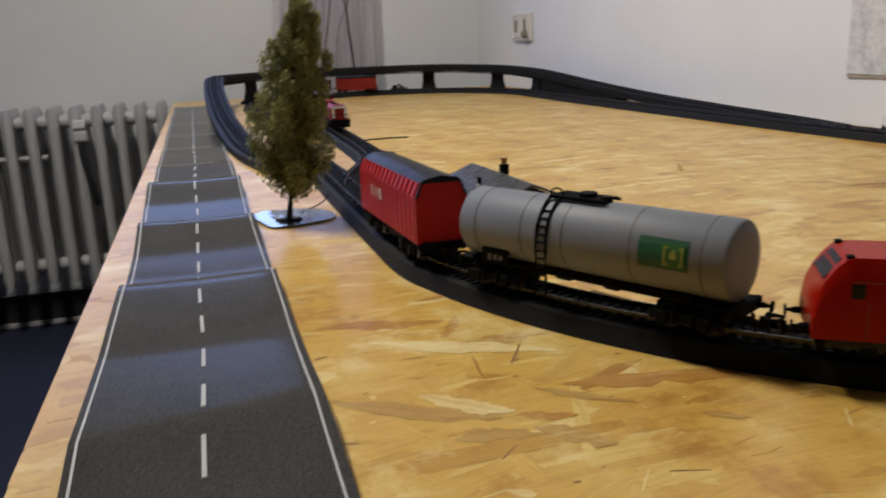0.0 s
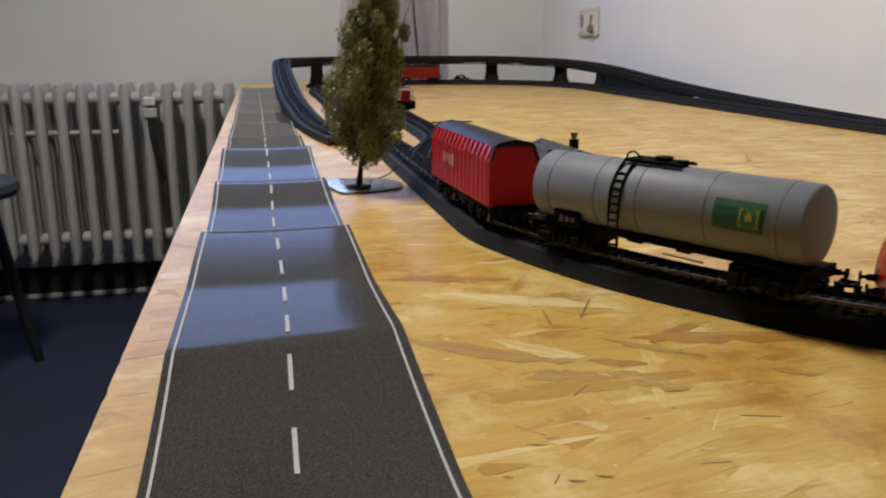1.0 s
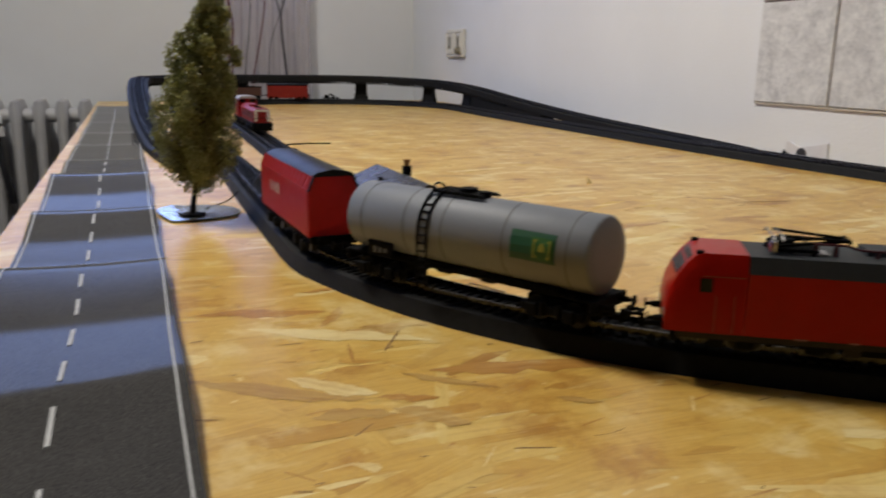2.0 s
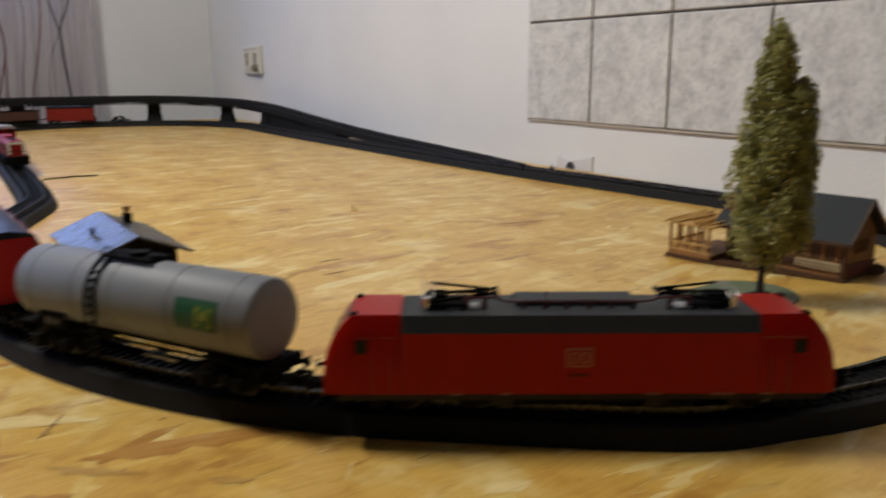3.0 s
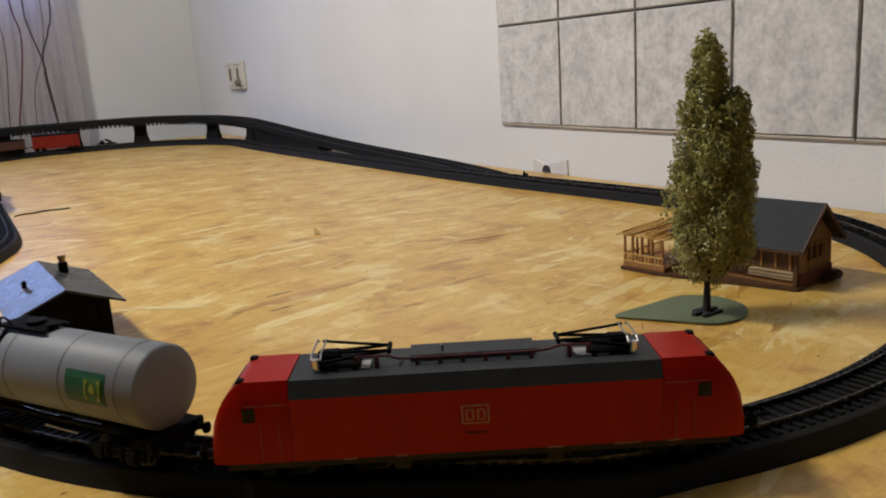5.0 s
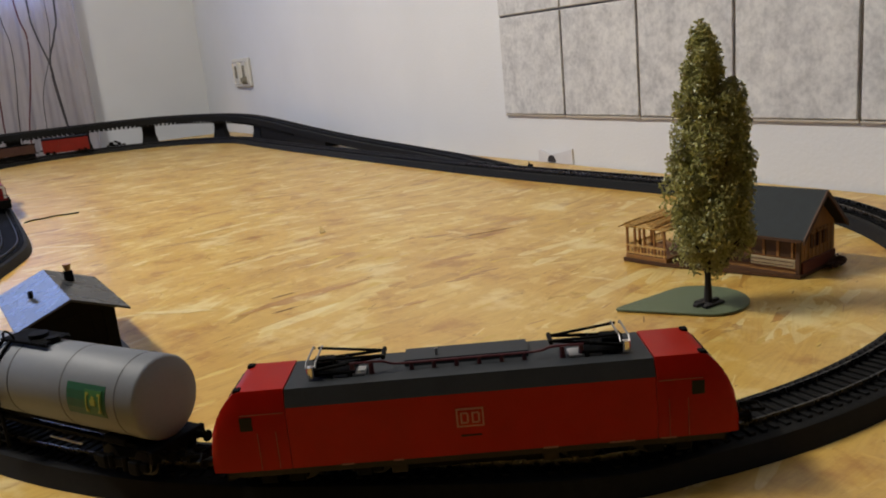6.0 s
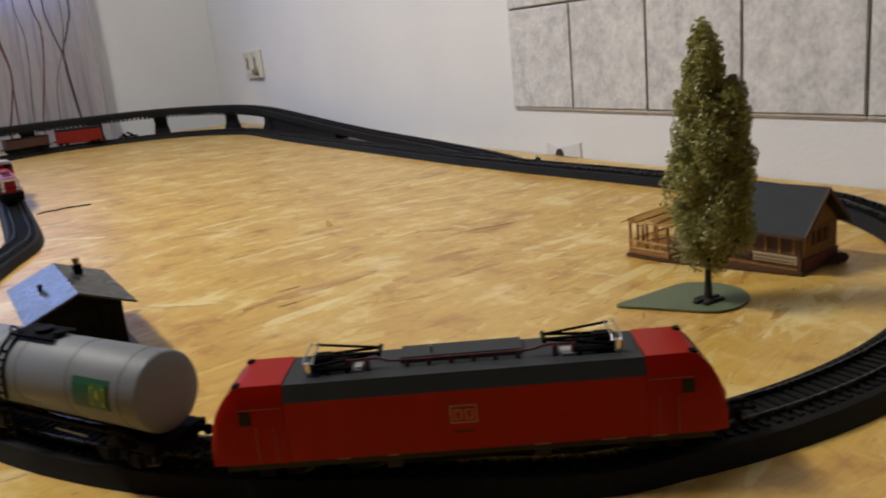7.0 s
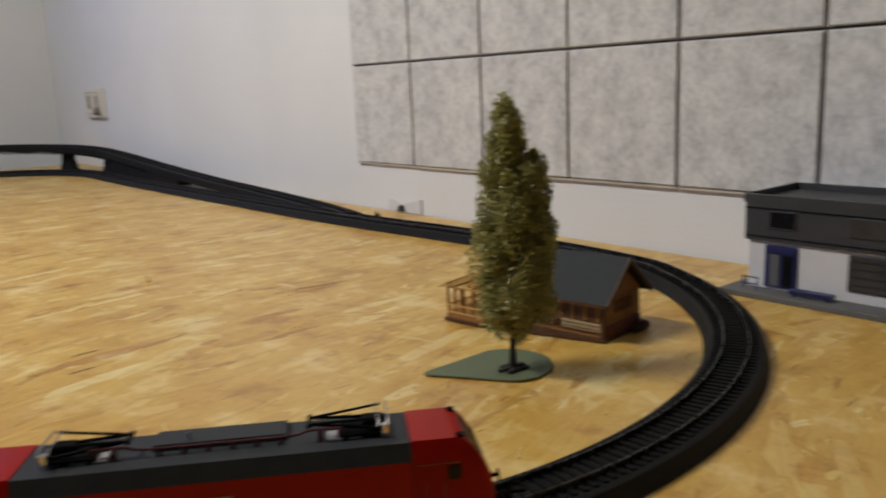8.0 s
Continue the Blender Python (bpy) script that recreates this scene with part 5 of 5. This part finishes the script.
    for k in range(12):
        part("baluster", box((hl + 0.0030 + k * 0.0032, 0.0474, 0.0110), (0.0009, 0.0009, 0.0062)), STRAW, W)
    for k in range(13):
        part("baluster", box((hl + 0.0389, 0.0000 + k * 0.0036, 0.0110), (0.0009, 0.0009, 0.0062)), STRAW, W)
    part("chimney", box((hl - 0.004, 0.0160, 0.0435), (0.0140, 0.0120, 0.0200), 0.0006), BRICK_RED, W, "brick red chimney stack")
    bm = bmesh.new()
    for k in range(260):
        a, r = random.uniform(0, 6.3), random.uniform(0, 1) ** 0.5
        p = Vector((-hl - 0.0075 + 0.0045 * r * math.cos(a), -0.0150 + 0.0120 * r * math.sin(a), 0.0022 + random.uniform(0, 0.0085) * (1 - 0.7 * r)))
        q = Euler((random.uniform(0, 6), random.uniform(0, 6), 0)).to_matrix()
        vs = [bm.verts.new(p + q @ Vector(c) * 0.0011) for c in ((1, 0, 0), (-0.5, 0.9, 0), (-0.5, -0.9, 0), (0, 0, 1))]
        for f in ((0, 1, 2), (0, 1, 3), (1, 2, 3), (2, 0, 3)):
            bm.faces.new([vs[i] for i in f])
    part("shrub", bm, WOOD_DARK, W, "dark brown shrub against the plinth")

cottage()


# ---------------------------------------------------------------- bank building
def bank():
    W = thing("flat_roofed_building", pose(0.940, 0.398, 0, 0, 0, -90), "white and anthracite flat-roofed model building with blue door", "model building")
    # x along the front (away from the corner), y to the back
    ln, dp, z1, z2 = 0.235, 0.085, 0.047, 0.0815
    part("base", box((ln / 2, dp / 2 - 0.006, 0.0025), (ln + 0.030, dp + 0.036, 0.005), 0.0006), PAVE, W, "grey pavement plate")
    low = part("ground_floor", box((ln / 2, dp / 2, (0.005 + z1) / 2), (ln, dp, z1 - 0.005), 0.0004), BANK_WHITE, W, "white ground floor")
    up = part("upper_floor", box((ln / 2, dp / 2, (z1 + z2) / 2), (ln + 0.006, dp + 0.006, z2 - z1), 0.0005), BANK_GREY, W, "anthracite upper floor")
    for c, s in (((ln / 2, -0.0015, z2 + 0.002), (ln + 0.010, 0.003, 0.008)), ((ln / 2, dp + 0.0015, z2 + 0.002), (ln + 0.010, 0.003, 0.008)), ((-0.0025, dp / 2, z2 + 0.002), (0.003, dp - 0.001, 0.008)), ((ln + 0.0025, dp / 2, z2 + 0.002), (0.003, dp - 0.001, 0.008))):
        part("parapet", box(c, s, 0.0005), BANK_GREY, up)
    part("cornice_line", box((ln / 2, -0.0034, z2 - 0.0060), (ln + 0.006, 0.0008, 0.0010)), BLACK_GLASS, up)
    part("lintel_line", box((ln / 2, -0.0034, z1 + 0.0040), (ln + 0.006, 0.0008, 0.0008)), BLACK_GLASS, up)
    for x, w in ((0.031, 0.024), (0.106, 0.040), (0.170, 0.036)):
        fr = part("window", box((x, -0.0034, 0.0665), (w, 0.0012, 0.0160), 0.0003), BANK_GREY, up, "dark upper window")
        part("pane", box((x, -0.0041, 0.0665), (w - 0.003, 0.0006, 0.0130)), BLACK_GLASS if x < 0.05 else DIM_GLASS, fr)
    door = part("door", box((0.030, -0.0006, 0.0255), (0.029, 0.0016, 0.0370), 0.0003), BANK_BLUE, low, "navy blue glazed entrance door")
    part("door_pane", box((0.0245, -0.0018, 0.0225), (0.0085, 0.0006, 0.0270)), PAVE, door)
    part("door_pane", box((0.0360, -0.0018, 0.0225), (0.0085, 0.0006, 0.0270)), BLACK_GLASS, door)
    part("door_sign", box((0.030, -0.0018, 0.0395), (0.0240, 0.0006, 0.0045)), BANK_BLUE, door)
    for x in (0.112, 0.175):
        w = part("shop_window", box((x, -0.0006, 0.0290), (0.052, 0.0014, 0.0300), 0.0003), BANK_GREY, low, "large dim grey shop window")
        part("pane", box((x, -0.0015, 0.0290), (0.048, 0.0006, 0.0265)), DIM_GLASS, w)
        for k in range(4):
            part("blind", box((x, -0.0019, 0.0200 + k * 0.0065), (0.047, 0.0004, 0.0014)), GREY_ROOF, w)
    bench = part("bench", box((0.062, -0.010, 0.0090), (0.036, 0.0070, 0.0040), 0.0006), BANK_BLUE, W, "navy blue bench")
    for x in (0.048, 0.076):
        part("leg", box((x, -0.010, 0.0067), (0.002, 0.006, 0.0034)), BANK_BLUE, bench)
    for z in (0.0100, 0.0160):
        part("railing", tube((0.002, -0.012, z), (0.015, -0.012, z), 0.0006, seg=6), BANK_BLUE, W)
    for x in (0.002, 0.015):
        part("railing_post", tube((x, -0.012, 0.005), (x, -0.012, 0.0165), 0.0006, seg=6), BANK_BLUE, W)


bank()

# ---------------------------------------------------------------- wall fittings
PZ, PY, PW, GAP = 0.0725, 1.1385, 0.1512, 0.0042
for row in range(3):
    for col in range(9):
        y = PY - PW * (col + 0.5)
        z = PZ + 0.1535 * (row + 0.5)
        t = thing("wall_panel", pose(X1 - 0.002, y, z), "grey marbled square foam panel glued to the wall", "wall panel", "wall panels")
        part("backing", box((0.0010, 0, 0), (0.0020, PW - 0.002, 0.1515), 0.0), TILE_EDGE, t, "brownish foam backing edge")
        part("face", box((-0.0020, 0, 0.0), (0.0040, PW - GAP, 0.1535 - GAP), 0.0012), TILE, t)
# thin dark sheet added so that the gaps between panels look deep
tagged(part("panel_gap_sheet", box((X1 - 0.0008, PY - PW * 4.5, PZ + 0.2302), (0.0015, PW * 9, 0.4605)), IRON), "dark sheet added behind the wall panels to darken their gaps", "batten", kind="structure")

for col in range(9):
    tagged(part("panel_edge_strip", box((X1 - 0.0022, PY - PW * (col + 0.5), PZ - 0.0002 - 0.0004 * (col % 3)), (0.0040, PW - 0.0015, 0.0026 + 0.0005 * (col % 2)), 0.0006), TILE_EDGE), "beige foam edge strip under the wall panels", "edge strip", "edge strips under the wall panels")

sock = thing("power_socket", pose(X1, 2.437, 0.181), "cream double power socket with a plug in it", "power socket")
part("frame", box((-0.006, 0, 0), (0.010, 0.140, 0.082), 0.003), CREAM_PLASTIC, sock)
for y in (-0.034, 0.034):
    c = part("insert", box((-0.0105, y, 0), (0.004, 0.052, 0.062), 0.006), CREAM_PLASTIC, sock)
    # the well is no recess: a grey-brown block paints its shade
    part("well", box((-0.0122, y, 0.002), (0.0012, 0.014, 0.036), 0.003), SOCKET_GREY, c, "socket well, its shade painted grey-brown")
part("plug", tube((-0.012, -0.046, -0.022), (-0.026, -0.046, -0.024), 0.012, 0.009, 14), SOCKET_GREY, sock, "grey plug with cable")
vent = thing("wall_outlet", pose(X1, 1.024, 0.0), "small pale wall plate with a dark round hole", "wall outlet")
part("plate", prism([(-0.044, 0.0), (-0.044, 0.023), (-0.020, 0.017), (0.010, 0.012), (0.030, 0.019), (0.036, 0.017), (0.036, 0.0)], "x", -0.0030, 0.0), BANK_WHITE, vent, "pale plate with a notched top edge")
# darkness of the hole as a black half disc laid on the plate
part("hole", prism([(0.004 + 0.0095 * math.cos(radians(a)), 0.0012 + 0.0105 * math.sin(radians(a))) for a in range(0, 181, 12)], "x", -0.0040, -0.0030), IRON, vent, "half-round hole, its darkness a black piece on the plate")


# ---------------------------------------------------------------- far wall: radiator, curtain, cables
def radiator():
    R = thing("radiator", pose(-0.36, Y1 - 0.10, FLOOR_Z), "light grey cast iron column radiator under the window", "radiator")
    top, low = 0.690, 0.168
    n, pitch, start = 14, 0.0605, -0.4585
    first = None

    def pillar(y):
        return [[(w * math.cos(a), y + 0.024 * math.sin(a), z) for a in [2 * math.pi * j / 12 for j in range(12)]] for z, w in ((low, 0.010), (low + 0.02, 0.0175), (low + 0.08, 0.0155), (top - 0.08, 0.0155), (top - 0.02, 0.0175), (top, 0.010))]

    for k in range(n):
        x = start + k * pitch
        if first is None:
            bm = loft(pillar(-0.06))
            for z in (low + 0.045, top - 0.045):
                add_box(bm, (0, 0, z), (0.020, 0.14, 0.045), 0.008)
                add_tube(bm, (-pitch / 2, 0.0, z), (pitch / 2, 0.0, z), 0.020, seg=14)
            first = part("column", bm, RADIATOR, R, smooth=True, m=pose(x, 0, 0))
            rear = [part("rear_tube", loft(pillar(y)), RADIATOR, first, smooth=True) for y in (0.0, 0.06)]
        else:
            col = same_mesh("column", first, R, pose(x, 0, 0))
            for tube_part in rear:
                same_mesh("rear_tube", tube_part, col, pose(0, 0, 0))
    part("cross_pipe", tube((start + pitch * 2.5, -0.030, top - 0.145), (start + pitch * 7.5, -0.030, top - 0.145), 0.008, seg=10), RADIATOR, R, "thin pipe between the columns")
    for x in (start, start + (n - 1) * pitch):
        part("foot", tube((x, 0, 0), (x, 0, low + 0.02), 0.020, 0.014, 12), RADIATOR, R)
    part("valve_head", box((0.098, -0.088, 0.640), (0.034, 0.016, 0.024), 0.003), FRAME_WHITE, R, "small white valve head")
    part("valve_body", box((0.098, -0.086, 0.606), (0.040, 0.012, 0.030), 0.004), RADIATOR, R)
    part("valve_stem", wire([(0.098, -0.086, 0.590), (0.100, -0.088, 0.54), (0.112, -0.086, 0.46), (0.118, -0.07, 0.40)], 0.010, 10, 6), IRON, R, "dark valve hose", smooth=True)
    part("drain_tap", box((0.175, -0.086, 0.215), (0.030, 0.030, 0.040), 0.006), IRON, R, "dark drain tap")


radiator()
skirt = thing("baseboard", pose(-0.7, Y1 - 0.012, FLOOR_Z), "dark baseboard with a pale lower strip", "baseboard", kind="structure")
part("board", box((0, 0, 0.055), (3.2, 0.016, 0.09), 0.002), IRON, skirt)
part("strip", box((0, -0.012, 0.007), (3.2, 0.010, 0.014), 0.002), RADIATOR, skirt)

bm = bmesh.new()
cols = []
for i in range(141):
    f = i / 140
    col = []
    for z in (-0.35, -0.1, 0.1, 0.3, 0.5, 0.8, 1.2, 1.60):
        left, right = 0.300 + 0.105 * (z + 0.05), 0.662 - 0.010 * z
        y = Y1 - 0.056 + 0.006 * math.sin(f * 38 + 0.8 * z) + 0.003 * math.sin(f * 87 + 1 + 2 * z)
        col.append((left + (right - left) * f, y + 0.003 * math.sin(5 * z + 9 * f), z))
    cols.append(col)
add_loft(bm, cols, closed=False)
bmesh.ops.solidify(bm, geom=bm.faces[:], thickness=0.0015)
tagged(part("curtain", bm, CURTAIN, smooth=True), "sheer pale mauve-grey curtain hanging in folds behind the cables", "curtain")
tagged(part("curtain_rod", tube((-2.2, Y1 - 0.056, 1.605), (0.75, Y1 - 0.056, 1.605), 0.009, seg=12), FRAME_WHITE), "white curtain rod along the window wall", "curtain rod")

CABLES = [
    (CABLE_RED, 0.0026, (0.380, 1.0), (0.385, 0.449), (0.391, 0.312), (0.406, 0.214), (0.388, 0.12), (0.371, 0.02)),
    (CABLE_RED, 0.0024, (0.400, 1.0), (0.392, 0.459), (0.393, 0.323), (0.405, 0.236), (0.402, 0.15), (0.400, 0.03)),
    (CABLE_DARK, 0.0014, (0.430, 1.0), (0.445, 0.456), (0.461, 0.317), (0.453, 0.198), (0.443, 0.121), (0.440, 0.02)),
    (CABLE_RED, 0.0022, (0.470, 1.0), (0.489, 0.453), (0.506, 0.334), (0.490, 0.205), (0.465, 0.085), (0.462, 0.01)),
    (CABLE_DARK, 0.0025, (0.520, 1.0), (0.524, 0.451), (0.527, 0.365), (0.5530, 0.254), (0.5570, 0.198), (0.5700, 0.05)),
    (CABLE_DARK, 0.0028, (0.605, 1.0), (0.597, 0.446), (0.580, 0.339), (0.554, 0.253), (0.565, 0.094), (0.580, 0.01)),
    (CABLE_DARK, 0.0012, (0.560, 1.0), (0.570, 0.450), (0.560, 0.300), (0.520, 0.180), (0.510, 0.08), (0.510, 0.0)),
]
for i, (mt, r, *way) in enumerate(CABLES):
    pts = [(way[0][0], 2.72 + 0.005 * (i % 3), CEIL_Z)] + [(x, 2.72 + 0.005 * (i % 3), z) for x, z in way] + [(way[-1][0] + 0.02, 2.715, -0.25), (way[-1][0] + 0.03 * (i - 2), 2.71, FLOOR_Z + 0.006)]
    ob = part("cable", wire(pts, r, 7, 10), mt, smooth=True)
    tagged(ob, ("dark red" if mt is CABLE_RED else "dark grey") + " cable hanging down behind the table", "cable", "hanging cables")

# a bent wire scrap lying on the board
pts = [(0.318, 1.335, 0.0012), (0.331, 1.346, 0.0012), (0.345, 1.343, 0.0015), (0.358, 1.353, 0.0012), (0.374, 1.349, 0.0012), (0.392, 1.347, 0.0012)]
tagged(part("wire_scrap", wire(pts, 0.0011, 6, 6), DARK), "short bent black wire lying on the board", "wire")


pts = [(0.303, 1.530, 0.0012), (0.306, 1.515, 0.0014), (0.309, 1.503, 0.0012), (0.314, 1.484, 0.0012)]
tagged(part("wire_scrap", wire(pts, 0.0007, 6, 6), DARK), "thin dark wire end beside the siding", "wire")
pts = [(0.160, 0.812, 0.0030), (0.168, 0.830, 0.0016), (0.182, 0.846, 0.0030), (0.193, 0.856, 0.0095)]
tagged(part("wire_scrap", wire(pts, 0.0006, 6, 6), DARK), "thin black wire between the grey sheet and the track", "wire")
bm = prism([(-0.004, 0.0), (0.0035, 0.0), (0.0030, 0.004), (0.0004, 0.0092), (-0.0012, 0.0070)], "y", -0.0008, 0.0008)
tagged(part("wood_chip", bm, CREAM_FLAKE, m=pose(0.576, 0.868, 0.0003, -42, 0, 12)), "small splinter of wood standing up from the board", "wood chip")
bm = box((0, 0, 0.0025), (0.008, 0.004, 0.004), 0.0008)
add_tube(bm, (0.001, 0, 0.003), (0.003, 0, 0.0075), 0.0013, 0.0009, 8)
tagged(part("track_clip", bm, DARK, m=pose(0.943, 0.967, BED_H, 0, 0, 95)), "small black clip on the track edge", "track clip")


def chair():
    C = thing("stool", pose(-0.72, 2.20, FLOOR_Z), "black round stool beside the radiator", "stool")
    part("seat", revolve([(0.445, 0.02), (0.445, 0.17), (0.452, 0.193), (0.468, 0.200), (0.482, 0.193), (0.488, 0.16), (0.488, 0.02)], 36), IRON, C, "round black seat", smooth=True, m=pose(0, 0, 0.936, 0, 90, 0))
    for k in range(4):
        a = radians(20 + 90 * k)
        part("leg", tube((0.12 * math.cos(a), 0.12 * math.sin(a), 0.455), (0.19 * math.cos(a), 0.19 * math.sin(a), 0.0), 0.016, 0.012, 10), IRON, C)

chair()

lamp = thing("ceiling_lamp", pose(-0.420, 1.262, CEIL_Z), "long white ceiling lamp hanging over the table", "ceiling lamp")
lean = pose(0, 0, -0.085, -11, -25, 0)
part("housing", box((0, 0, 0), (0.18, 0.66, 0.036), 0.006), FRAME_WHITE, lamp, m=lean)
part("diffuser", box((0, 0, -0.029), (0.21, 0.62, 0.022), 0.008), SHADE, lamp, "glowing white diffuser", m=lean)
for y in (-0.2, 0.2):
    part("hanger", tube((0, y, -0.080 - 0.19 * y), (0, y, 0.0), 0.008, seg=10), FRAME_WHITE, lamp)
